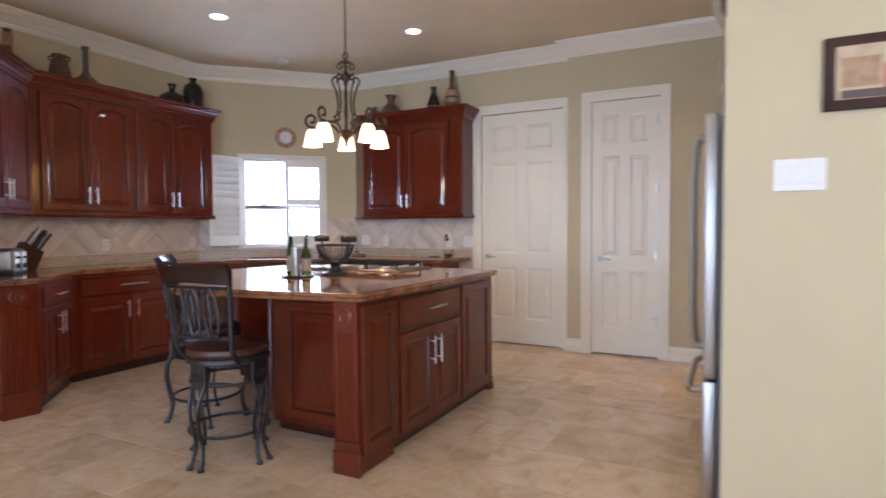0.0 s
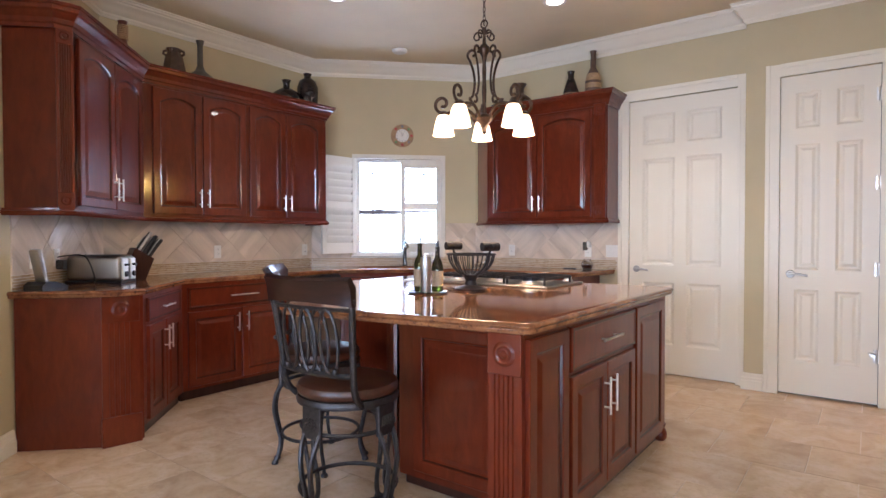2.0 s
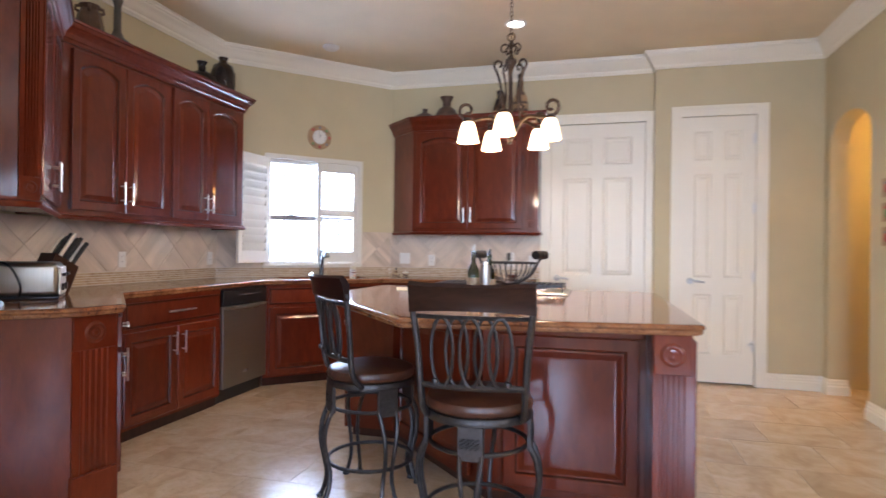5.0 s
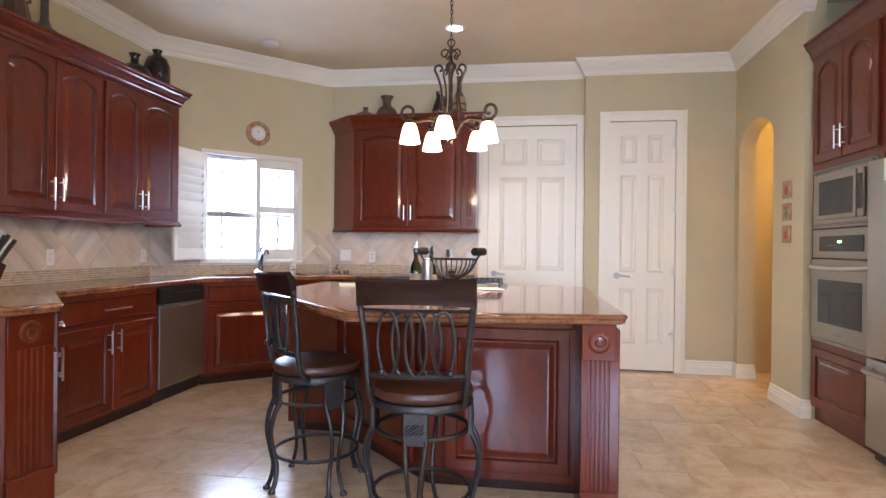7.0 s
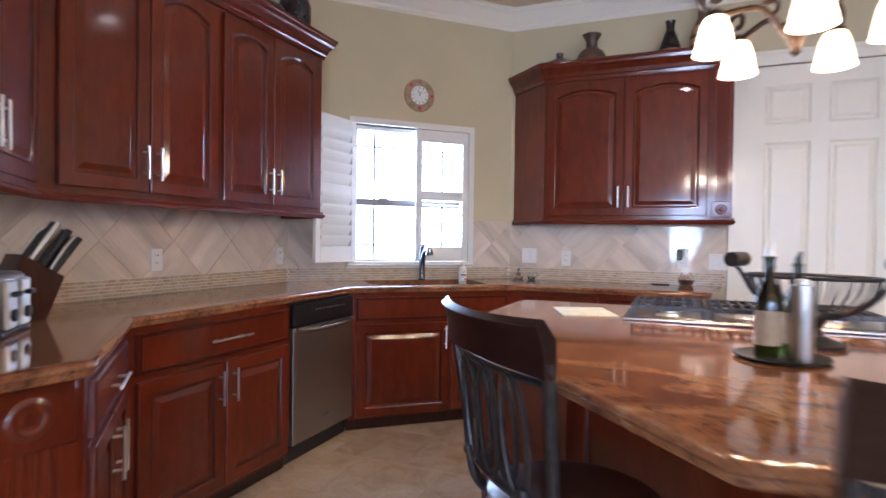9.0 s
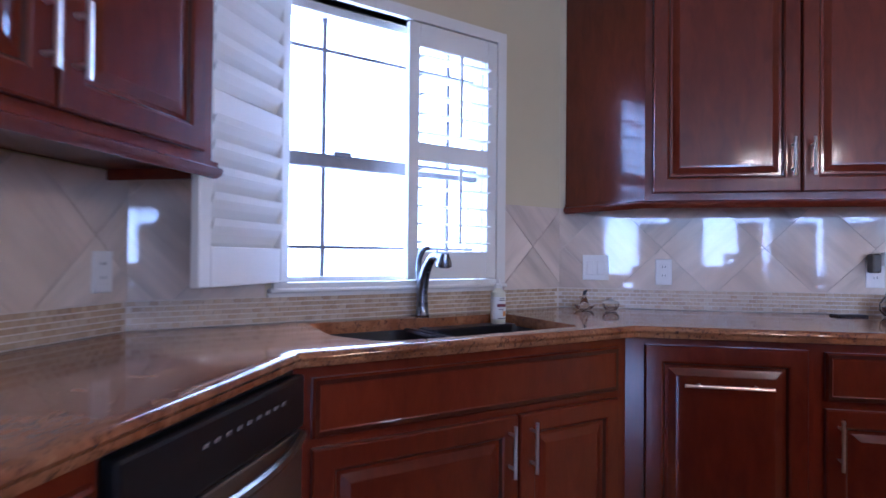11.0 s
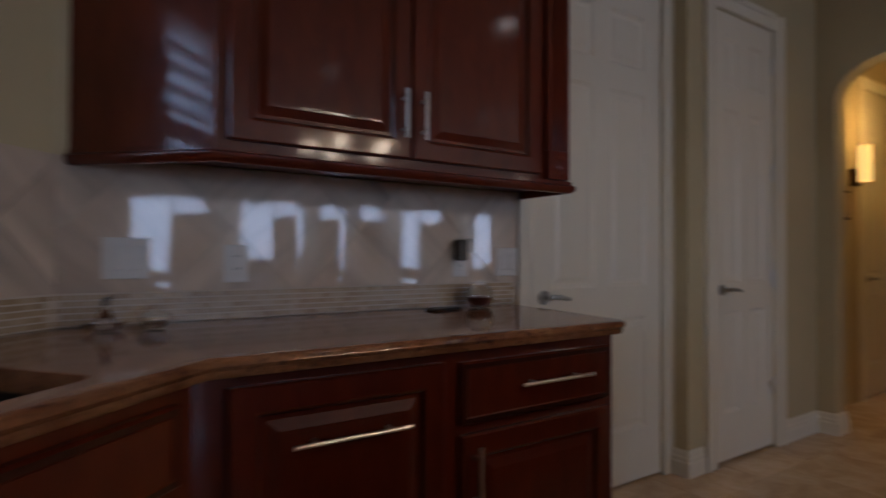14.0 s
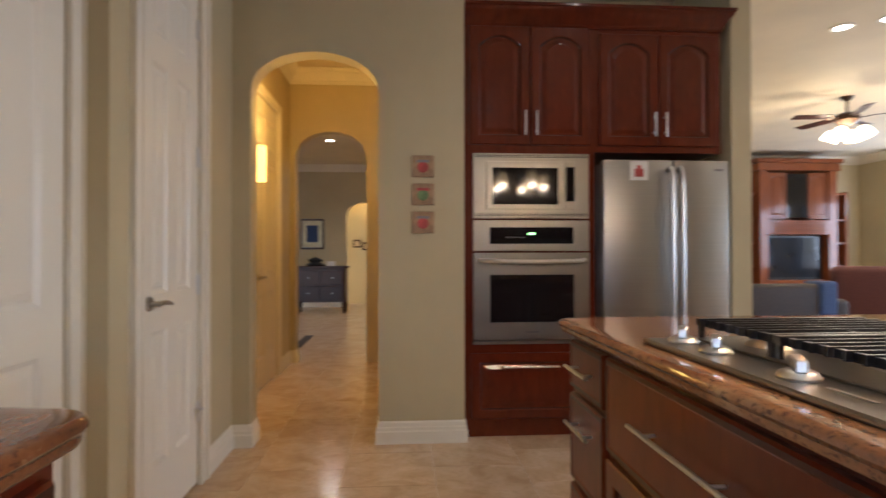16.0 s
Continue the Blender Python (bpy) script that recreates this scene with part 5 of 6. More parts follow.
# ---------- bar stools ----------
def bar_stool(where, label):
    s = thing("bar_stool", where, label, "bar stool", "stools at the island")
    part("seat", lathe(bmesh.new(), [(0, 0.565), (0.20, 0.565), (0.212, 0.575), (0.216, 0.592), (0.208, 0.61), (0.18, 0.622), (0.1, 0.63), (0, 0.632)], 32), LEATHER, s, "round brown leather cushion", True)
    part("seat_ring", lathe(bmesh.new(), [(0.19, 0.535), (0.215, 0.535), (0.218, 0.548), (0.21, 0.564), (0.19, 0.564)], 32), IRON, s, "", True)
    part("swivel", lathe(bmesh.new(), [(0, 0.50), (0.09, 0.50), (0.09, 0.535), (0, 0.535)], 20), IRON, s)
    part("upper_ring", tube(bmesh.new(), circle(0.195, 32, 0.43), 0.009, 6, True), IRON, s, "", True)
    part("foot_ring", tube(bmesh.new(), circle(0.205, 32, 0.165), 0.009, 6, True), IRON, s, "", True)
    for q in range(4):
        A = Matrix.Rotation(radians(90 * q), 4, "Z")
        pl_ = boxes((-0.05, 0.05, -0.215, -0.196, 0.41, 0.54), bevel=0.004)
        for u in range(4):
            for v in range(3):
                tube(pl_, [(-0.036 + u * 0.018, -0.217, 0.455 + v * 0.014), (-0.022 + u * 0.018, -0.217, 0.467 + v * 0.014)], 0.003, 4)
        part("apron_plate", moved(pl_, A), IRON, s, "iron plate with woven relief")
        for sx in (-1, 1):
            pts = [(sx * 0.042, -0.206, 0.43), (sx * 0.036, -0.232, 0.37), (sx * 0.026, -0.243, 0.29), (sx * 0.019, -0.228, 0.2), (sx * 0.022, -0.212, 0.12), (sx * 0.032, -0.222, 0.05), (sx * 0.038, -0.24, 0.008)]
            part("leg", moved(tube(bmesh.new(), smooth_path(pts), 0.012, 7, flat=0.8), A), IRON, s, "", True)
            part("foot", lathe(bmesh.new(), [(0, 0), (0.017, 0), (0.019, 0.006), (0.015, 0.016), (0, 0.017)], 10, A @ Matrix.Translation((sx * 0.038, -0.24, 0))), IRON, s, "", True)
    # back
    for sx in (-1, 1):
        part("back_post", tube(bmesh.new(), smooth_path([(sx * 0.185, -0.12, 0.55), (sx * 0.195, -0.17, 0.62), (sx * 0.205, -0.19, 0.8), (sx * 0.225, -0.215, 0.985)]), 0.0135, 8), IRON, s, "", True)
    b = bmesh.new()
    rows = []
    for k in range(13):
        u = k / 12 * 2 - 1
        x = 0.235 * u
        bow = -0.215 - 0.045 * (1 - u * u)
        rows.append([(x, bow + 0.012, 0.955 + 0.012 * (1 - u * u)), (x, bow - 0.012, 0.955 + 0.012 * (1 - u * u)), (x, bow - 0.02, 1.02), (x, bow - 0.035, 1.052 + 0.004 * u * u), (x, bow - 0.018, 1.064 + 0.006 * u * u), (x, bow + 0.012, 1.03)])
    vr = [[b.verts.new(p) for p in r] for r in rows]
    for r0, r1 in zip(vr, vr[1:]):
        for i in range(6):
            b.faces.new((r0[i], r0[(i + 1) % 6], r1[(i + 1) % 6], r1[i]))
    b.faces.new(vr[0])
    b.faces.new(vr[-1][::-1])
    part("top_rail", b, RAILWOOD, s, "dark curved wooden top rail", True)
    for z, rr in ((0.68, 0.012), (0.94, 0.009)):
        half = 0.2 + (z - 0.68) * 0.07
        yy = -0.178 - (z - 0.68) * 0.11
        part("back_rail", tube(bmesh.new(), [(half * u, yy - 0.03 * (1 - u * u), z) for u in [k / 8 * 2 - 1 for k in range(9)]], rr, 6), IRON, s, "", True)
    for k in range(5):
        cx = -0.108 + k * 0.054
        pts = []
        for q in range(28):
            a = 2 * math.pi * q / 28
            x, z = cx + 0.042 * math.cos(a), 0.812 + 0.128 * math.sin(a)
            u = x / 0.22
            pts.append((x, -0.178 - (z - 0.68) * 0.11 - 0.03 * (1 - u * u) + (0.006 if k % 2 else -0.006), z))
        part("oval", tube(bmesh.new(), pts, 0.007, 6, True), IRON, s, "", True)
    for sx in (-1, 1):
        part("finial", lathe(bmesh.new(), [(0, -0.014), (0.011, -0.009), (0.014, 0), (0.011, 0.009), (0, 0.014)], 10, Matrix.Translation((sx * 0.135, -0.213, 0.70))), IRON, s, "", True)
    return s


st = bar_stool(pose(-1.11, 2.55, 0, 0, 0, 3), "black iron bar stool with oval back and leather seat")
copy_thing(st, pose(-1.727, 2.93, 0, 0, 0, -46))

# ---------- chandelier ----------
CX, CY = -1.165, 3.71
ch = thing("chandelier", pose(CX, CY, 0), "bronze scroll chandelier with five lit amber glass shades", "chandelier")
part("ceiling_canopy", lathe(bmesh.new(), [(0, H), (0.06, H), (0.058, H - 0.012), (0.03, H - 0.03), (0.01, H - 0.04), (0, H - 0.04)], 20), BRONZE, ch, "", True)
lk = bmesh.new()
z = H - 0.04
k = 0
while z > 2.49:
    A = Matrix.Translation((0, 0, z - 0.016)) @ Matrix.Rotation(radians(90 * (k % 2)), 4, "Z") @ UPRIGHT
    tube(lk, [A @ Vector((0.008 * math.cos(a), 0.017 * math.sin(a), 0)) for a in [2 * math.pi * q / 10 for q in range(10)]], 0.0024, 5, True)
    z -= 0.027
    k += 1
part("chain", lk, BRONZE, ch, "", True)
part("loop", tube(bmesh.new(), [(0.022 * math.cos(a), 0, 2.475 + 0.022 * math.sin(a)) for a in [2 * math.pi * q / 16 for q in range(16)]], 0.0045, 6, True), BRONZE, ch, "", True)
part("stem", lathe(bmesh.new(), [(0, 2.455), (0.012, 2.45), (0.016, 2.43), (0.008, 2.41), (0.012, 2.36), (0.034, 2.335), (0.036, 2.32), (0.018, 2.29), (0.01, 2.25), (0.013, 2.2), (0.011, 2.15), (0.014, 2.08), (0.011, 2.0), (0.014, 1.95), (0.045, 1.935), (0.052, 1.92), (0.046, 1.905), (0.03, 1.89), (0.022, 1.87), (0.013, 1.85), (0.016, 1.838), (0, 1.822)], 16), BRONZE, ch, "", True)


def spiral(cx, cz, r0, r1, a0, a1, n=14):
    return [(cx + (r0 + (r1 - r0) * i / n) * math.cos(a0 + (a1 - a0) * i / n), cz + (r0 + (r1 - r0) * i / n) * math.sin(a0 + (a1 - a0) * i / n)) for i in range(n + 1)]


arm_line = [(0.045, 1.915), (0.075, 1.955), (0.12, 1.985), (0.19, 1.975), (0.235, 1.965)]
for q in range(5):
    A = Matrix.Rotation(radians(72 * q - 90), 4, "Z")
    def lay(pts):
        return [A @ Vector((x, 0, z_)) for x, z_ in pts]
    ar = bmesh.new()
    tube(ar, smooth_path(lay(arm_line + spiral(0.262, 2.025, 0.052, 0.014, radians(-75), radians(300))), 3), 0.0075, 6, flat=1.4)
    arm = part("arm", ar, BRONZE, ch, "", True)
    up = bmesh.new()
    tube(up, smooth_path(lay(spiral(0.098, 2.015, 0.012, 0.028, radians(300), radians(100), 8) + [(0.07, 2.06), (0.058, 2.13), (0.066, 2.2), (0.085, 2.26)] + spiral(0.072, 2.305, 0.032, 0.01, radians(-30), radians(270), 10)), 3), 0.006, 6, flat=1.3)
    part("scroll", up, BRONZE, arm, "", True)
    tp = bmesh.new()
    tube(tp, smooth_path(lay([(0.014, 2.42), (0.035, 2.43)] + spiral(0.04, 2.40, 0.028, 0.008, radians(80), radians(-200), 8)), 3), 0.005, 6)
    part("scroll", tp, BRONZE, arm, "", True)
    SMx = A @ Matrix.Translation((0.255, 0, 0))
    part("fitter", lathe(bmesh.new(), [(0, 1.985), (0.016, 1.98), (0.03, 1.968), (0.032, 1.955), (0.0, 1.955)], 14, SMx), BRONZE, arm, "", True)
    sh = part("shade", lathe(bmesh.new(), [(0.026, 1.958), (0.036, 1.95), (0.046, 1.925), (0.054, 1.89), (0.062, 1.85), (0.066, 1.835), (0.062, 1.835), (0.05, 1.89), (0.042, 1.925), (0.03, 1.948)], 22, SMx), SHADE, arm, "lit amber glass bell shade", True)
    lp = new("chandelier_bulb", bpy.data.lights.new("chandelier_bulb", "POINT"))
    lp.data.energy, lp.data.color, lp.data.shadow_soft_size = 2.1, (1.0, 0.76, 0.46), 0.03
    lp.location = Vector((CX, CY, 1.825)) + (A @ Vector((0.255, 0, 0)))


# recessed lamps, some of them unseen and added only for fill light
def downlight(x, y, z=H, watts=3.2, group="recessed ceiling lamps"):
    t = thing("recessed_light", pose(x, y, z), "round white recessed ceiling lamp, lit", "ceiling lamp", group)
    part("trim_ring", lathe(bmesh.new(), [(0.062, 0.0), (0.064, -0.006), (0.085, -0.008), (0.092, -0.001), (0.092, 0.0)], 28), WHITE, t, "", True)
    part("lens", lathe(bmesh.new(), [(0, -0.003), (0.062, -0.003)], 28), BULB, t, "glowing lamp face")
    spot_lamp("downlight", x, y, z - 0.03, watts)


# (0.3, 3.6) and (-0.4, 1.6) are added fill lamps, not known fittings
for x, y in ((-1.31, 4.945), (-2.6, 3.86), (2.42, 1.2), (2.21, 0.95), (0.3, 3.6), (-0.4, 1.6)):
    downlight(x, y)
downlight(7.55, 6.15, H, 40)
# unseen lamp added to brighten the passage beyond the inner arch
downlight(4.6, 5.3, H, 18)
sd = thing("smoke_detector", pose(-3.03, 5.08, H), "round white smoke detector on the ceiling", "smoke detector")
part("base", lathe(bmesh.new(), [(0.075, 0), (0.075, -0.012), (0.06, -0.028), (0, -0.03)], 24), WHITE, sd, "", True)

# wall clock above the window
ckM = WM @ pose(0.955, -0.002, 2.30)
cl_ = thing("wall_clock", ckM, "small round wall clock with patterned rim", "clock")
face = Matrix.Rotation(radians(90), 4, "X")
part("rim", lathe(bmesh.new(), [(0.07, 0.0), (0.118, 0.0), (0.122, 0.006), (0.118, 0.014), (0.08, 0.016), (0.07, 0.012)], 32, face), POT_TAN, cl_, "tan ceramic rim", True)
part("dial", lathe(bmesh.new(), [(0, 0.011), (0.07, 0.011)], 32, face), WHITE, cl_)
for k, mm in enumerate((REDPRINT, GREENPRINT, GREY, REDPRINT, POT_TAN, GREENPRINT, REDPRINT, GREY)):
    a = 2 * math.pi * k / 8
    part("motif", lathe(bmesh.new(), [(0, 0.018), (0.012, 0.017), (0.015, 0.0155)], 8, Matrix.Translation((0.097 * math.cos(a), 0, 0.097 * math.sin(a))) @ face), mm, cl_)
for k in range(12):
    a = 2 * math.pi * k / 12
    part("hour_mark", moved(boxes((-0.002, 0.002, -0.013, -0.0115, 0.05, 0.064)), Matrix.Rotation(a, 4, "Y")), BLACK, cl_)
for a, n in ((-0.35, 0.045), (0.5, 0.03)):
    part("pointer", moved(boxes((-0.0015, 0.0015, -0.015, -0.0135, -0.006, n)), Matrix.Rotation(a, 4, "Y")), BLACK, cl_)

# ---------- vases on the wall cabinets ----------
VZ = UT + 0.111


def vase(name, x, y, prof, mm, label, seg=22, cat="vase", extra=None, size=1.12):
    t = thing(name, pose(x, y, VZ - 0.075) @ Matrix.Scale(size, 4), label, cat, "pottery on the wall cabinets")
    part("body", lathe(bmesh.new(), prof, seg), mm, t, "", True)
    if extra:
        extra(t)
    return t


structure("trim_cabinet_top", boxes((-4.0, -3.69, 2.9, 4.69, UT + 0.02, UT + 0.034)), WOOD, "cherry top board of the wall cabinets", "cabinet trim")


def band(r0, r1, z0, z1, mm):
    return lambda t: part("band", lathe(bmesh.new(), [(r0, z0), (r1, z1)], 22), mm, t, "", True)


def square_jug(t):
    for a in range(4):
        A = Matrix.Rotation(radians(90 * a + 45), 4, "Z")
        part("lug", tube(bmesh.new(), [A @ Vector(p) for p in ((0.05, 0, 0.215), (0.07, 0, 0.225), (0.068, 0, 0.245), (0.045, 0, 0.25))], 0.009, 6), POT_BROWN, t, "", True)


vase("vase", -3.81, 3.23, [(0, 0), (0.085, 0), (0.09, 0.01), (0.082, 0.1), (0.062, 0.2), (0.045, 0.235), (0.055, 0.26), (0.05, 0.262), (0.035, 0.24), (0, 0.23)], POT_BROWN, "dark brown tapered pottery jug with small lugs", 8, extra=square_jug)
vase("vase", -3.82, 3.46, [(0, 0), (0.07, 0), (0.1, 0.03), (0.105, 0.065), (0.085, 0.115), (0.04, 0.15), (0.022, 0.19), (0.02, 0.34), (0.03, 0.378), (0.024, 0.38), (0.015, 0.34), (0, 0.33)], POT_GREY, "grey-green long-necked pottery bottle vase")
vase("vase", -3.85, 4.36, [(0, 0), (0.06, 0), (0.105, 0.04), (0.118, 0.09), (0.1, 0.14), (0.05, 0.172), (0.026, 0.185), (0.024, 0.22), (0.036, 0.245), (0.03, 0.247), (0.018, 0.22), (0, 0.21)], POT_DARK, "round dark glazed vase with a short neck", size=1.22)
vase("vase", -3.81, 4.585, [(0, 0), (0.07, 0), (0.075, 0.01), (0.078, 0.2), (0.06, 0.25), (0.03, 0.268), (0.024, 0.285), (0.032, 0.305), (0.026, 0.306), (0.015, 0.28), (0, 0.27)], POT_DARK, "dark cylindrical bottle vase with narrow neck", size=1.32)
vase("vase", -3.72, 2.80, [(0, 0), (0.06, 0), (0.075, 0.03), (0.07, 0.09), (0.035, 0.16), (0.026, 0.2), (0.026, 0.32), (0.03, 0.325), (0.02, 0.325), (0.015, 0.2), (0, 0.19)], POT_RED, "red-brown bottle vase with a wrapped neck", extra=lambda t: [part("wrap", tube(bmesh.new(), circle(0.0285, 16, 0.21 + k * 0.012), 0.006, 5, True), POT_TAN, t, "", True) for k in range(8)])
vase("vase", -3.4, 2.32, [(0, 0), (0.07, 0), (0.1, 0.05), (0.1, 0.12), (0.07, 0.17), (0.045, 0.19), (0.06, 0.22), (0.052, 0.222), (0.03, 0.19), (0, 0.18)], POT_TAN, "tan two-tone pottery urn", extra=band(0.1025, 0.1025, 0.06, 0.11, POT_DARK))
vase("vase", -3.58, 2.5, [(0, 0), (0.05, 0), (0.065, 0.05), (0.05, 0.14), (0.03, 0.18), (0.04, 0.22), (0.034, 0.221), (0.02, 0.18), (0, 0.17)], POT_TAN, "slim tan and dark pottery vase", extra=band(0.0665, 0.0585, 0.05, 0.1, POT_DARK))
vase("vase", -2.36, 5.88, [(0, 0), (0.07, 0), (0.12, 0.04), (0.125, 0.07), (0.09, 0.11), (0.035, 0.135), (0.02, 0.15), (0.026, 0.175), (0.02, 0.176), (0, 0.16)], POT_BROWN, "squat brown ribbed pottery vase", size=1.12)
vase("vase", -2.12, 5.84, [(0, 0), (0.06, 0), (0.088, 0.04), (0.09, 0.08), (0.065, 0.125), (0.032, 0.15), (0.03, 0.185), (0.052, 0.222), (0.046, 0.224), (0.022, 0.185), (0, 0.18)], POT_BROWN, "dark brown vase with a flared mouth", size=1.32)
vase("vase", -1.585, 5.86, [(0, 0), (0.055, 0), (0.07, 0.03), (0.066, 0.12), (0.04, 0.2), (0.024, 0.24), (0.028, 0.28), (0.032, 0.294), (0.026, 0.296), (0, 0.27)], POT_DARK, "dark slender vase with pale drip band", extra=band(0.0685, 0.061, 0.10, 0.135, POT_TAN))
vase("vase", -1.385, 5.90, [(0, 0), (0.062, 0), (0.066, 0.01), (0.066, 0.19), (0.05, 0.25), (0.024, 0.3), (0.021, 0.41), (0.028, 0.438), (0.022, 0.44), (0, 0.41)], POT_BROWN, "tall brown bottle vase with tan bands", extra=lambda t: [band(0.067, 0.067, 0.13, 0.17, POT_TAN)(t), band(0.067, 0.0515, 0.19, 0.25, POT_TAN)(t)])

# ---------- things on the left worktop ----------
tm = at((-3.475, 2.535), 42, 0.915) @ Matrix.Diagonal((0.86, 1, 1, 1))
to = thing("toaster", tm, "brushed steel four-slice toaster with black ends", "toaster")
part("body", boxes((-0.2, 0.2, -0.11, 0.11, 0.012, 0.185), bevel=0.03, seg=4), STEEL_H, to, "", True)
part("base", boxes((-0.205, 0.205, -0.115, 0.115, 0.0, 0.02), bevel=0.006), BLACK, to)
for sy in (-0.05, 0.05):
    part("slot", boxes((-0.15, 0.15, sy - 0.022, sy + 0.022, 0.1845, 0.187)), BLACK, to)
for sy in (-0.055, 0.055):
    e = part("control_panel", boxes((0.197, 0.212, sy - 0.04, sy + 0.04, 0.02, 0.165), bevel=0.006), CHROME, to, "steel control panel with knobs")
    part("lever", boxes((0.212, 0.235, sy - 0.02, sy + 0.02, 0.115, 0.13), bevel=0.004), BLACK, e)
    part("knob", lathe(bmesh.new(), [(0.018, 0), (0.018, 0.012), (0, 0.014)], 16, Matrix.Translation((0.212, sy, 0.06)) @ Matrix.Rotation(radians(90), 4, "Y")), BLACK, e, "", True)
part("cord", moved(tube(bmesh.new(), smooth_path([(-3.53, 2.28, 1.09), (-3.50, 2.33, 1.10), (-3.47, 2.40, 1.105), (-3.40, 2.42, 1.08), (-3.36, 2.44, 0.99), (-3.39, 2.46, 0.925)]), 0.005, 6), tm.inverted()), BLACK, to, "black toaster cord", True)
solo("power_adapter", boxes((-0.03, 0.03, -0.06, -0.016, -0.06, 0.0), bevel=0.006), BLACK, MD @ pose(0.47, 0, 1.075), "black plug adapter in the wall outlet", "adapter")
kb = thing("knife_block", at((-3.61, 2.80), 80, 0.915) @ Matrix.Scale(1.15, 4), "wooden knife block with black-handled knives", "knife block")
part("block", prism(bmesh.new(), [(-0.09, 0), (0.06, 0), (0.11, 0.13), (0.0, 0.20)], -0.06, 0.06, Matrix.Rotation(radians(90), 4, "X")), DARKWOOD, kb)
krng = random.Random(2)
for r in range(3):
    for q in range(4):
        bx, bz = 0.025 + r * 0.03, 0.182 - r * 0.02
        y = -0.045 + q * 0.03
        h_ = tube(bmesh.new(), [(bx, y, bz), (bx + 0.05, y, bz + 0.075), (bx + 0.075, y, bz + 0.105 + krng.uniform(-0.01, 0.01))], [0.009, 0.011, 0.010], 6)
        part("knife", h_, BLACK if (q + r) % 3 else CHROME, kb, "", True)
ph = thing("cordless_phone", at((-3.19, 2.12), 120, 0.915) @ Matrix.Scale(1.35, 4), "silver cordless phone standing in its black cradle", "phone")
part("cradle", prism(bmesh.new(), [(-0.07, 0), (0.07, 0), (0.07, 0.012), (0.0, 0.035), (-0.05, 0.035), (-0.07, 0.02)], -0.045, 0.045, Matrix.Rotation(radians(90), 4, "X")), BLACK, ph)
hnd = part("handset", moved(boxes((-0.012, 0.012, -0.024, 0.024, 0.0, 0.155), bevel=0.008, seg=2), Matrix.Translation((-0.02, 0, 0.025)) @ Matrix.Rotation(radians(-14), 4, "Y")), STEEL, ph, "silver handset", True)
part("keypad", moved(boxes((0.0121, 0.0135, -0.018, 0.018, 0.02, 0.13)), Matrix.Translation((-0.02, 0, 0.025)) @ Matrix.Rotation(radians(-14), 4, "Y")), GREY, hnd)

# ---------- oven tower and refrigerator ----------
FX, TY0, TY1 = 1.323, 3.735, 4.555
TM = at((FX, TY1), -90)
tw_ = TY1 - TY0
tc = thing("oven_cabinet", TM, "tall cherry cabinet housing microwave and wall oven", "cabinet")
part("body", boxes((0, tw_, 0, 0.68, 0.1, 2.56)), WOOD, tc)
part("toe_kick", boxes((0, tw_, 0.03, 0.68, 0, 0.1)), WOOD, tc)
front(tc, "door", 0.035, tw_ / 2 - 0.005, 1.80, 2.53, tw_ / 2 - 0.035, 1.93, 0.15, True, 0.06)
front(tc, "door", tw_ / 2 + 0.005, tw_ - 0.035, 1.80, 2.53, tw_ / 2 + 0.035, 1.93, 0.15, True, 0.06)
front(tc, "door", 0.04, tw_ - 0.04, 0.12, 0.52, tw_ / 2, 0.44, 0.34, False)
mx0, mx1 = 0.055, tw_ - 0.045
mw = thing("microwave", TM, "built-in stainless steel microwave with vented trim", "microwave")
part("trim_frame", boxes((mx0, mx1, -0.022, 0, 1.345, 1.745), bevel=0.003), STEEL_H, mw)
for zz in (1.355, 1.715):
    v_ = part("vent", boxes((mx0 + 0.01, mx1 - 0.01, -0.024, -0.021, zz, zz + 0.024)), BLACK, mw, "louvered vent")
    for k in range(3):
        part("slat", boxes((mx0 + 0.01, mx1 - 0.01, -0.03, -0.0235, zz + k * 0.009, zz + k * 0.009 + 0.004)), STEEL_H, v_)
md = part("door", boxes((mx0 + 0.075, mx1 - 0.17, -0.038, -0.022, 1.40, 1.695), bevel=0.004), STEEL_H, mw)
part("window", boxes((mx0 + 0.115, mx1 - 0.20, -0.04, -0.037, 1.43, 1.655)), BLACKGLASS, md, "black glass door window")
part("control_panel", boxes((mx1 - 0.155, mx1 - 0.09, -0.038, -0.022, 1.40, 1.695), bevel=0.003), STEEL_H, mw)
part("keypad", boxes((mx1 - 0.148, mx1 - 0.097, -0.04, -0.037, 1.45, 1.66)), BLACKGLASS, mw)
ov = thing("wall_oven", TM, "built-in stainless steel wall oven with glass door", "oven")
part("control_panel", boxes((mx0, mx1, -0.024, 0, 1.145, 1.335), bevel=0.003), STEEL_H, ov)
cp = part("display", boxes((mx0 + 0.1, mx1 - 0.1, -0.027, -0.023, 1.19, 1.29), bevel=0.001), BLACKGLASS, ov, "black glass control display")
part("digits", boxes((mx0 + 0.335, mx0 + 0.38, -0.0285, -0.027, 1.245, 1.258)), DIGITS, cp, "glowing green clock digits")
for k in range(6):
    part("button", boxes((mx0 + 0.2 + k * 0.02, mx0 + 0.212 + k * 0.02, -0.028, -0.027, 1.225, 1.232)), GREY, cp)
od = part("door", boxes((mx0, mx1, -0.032, 0, 0.60, 1.135), bevel=0.004), STEEL_H, ov)
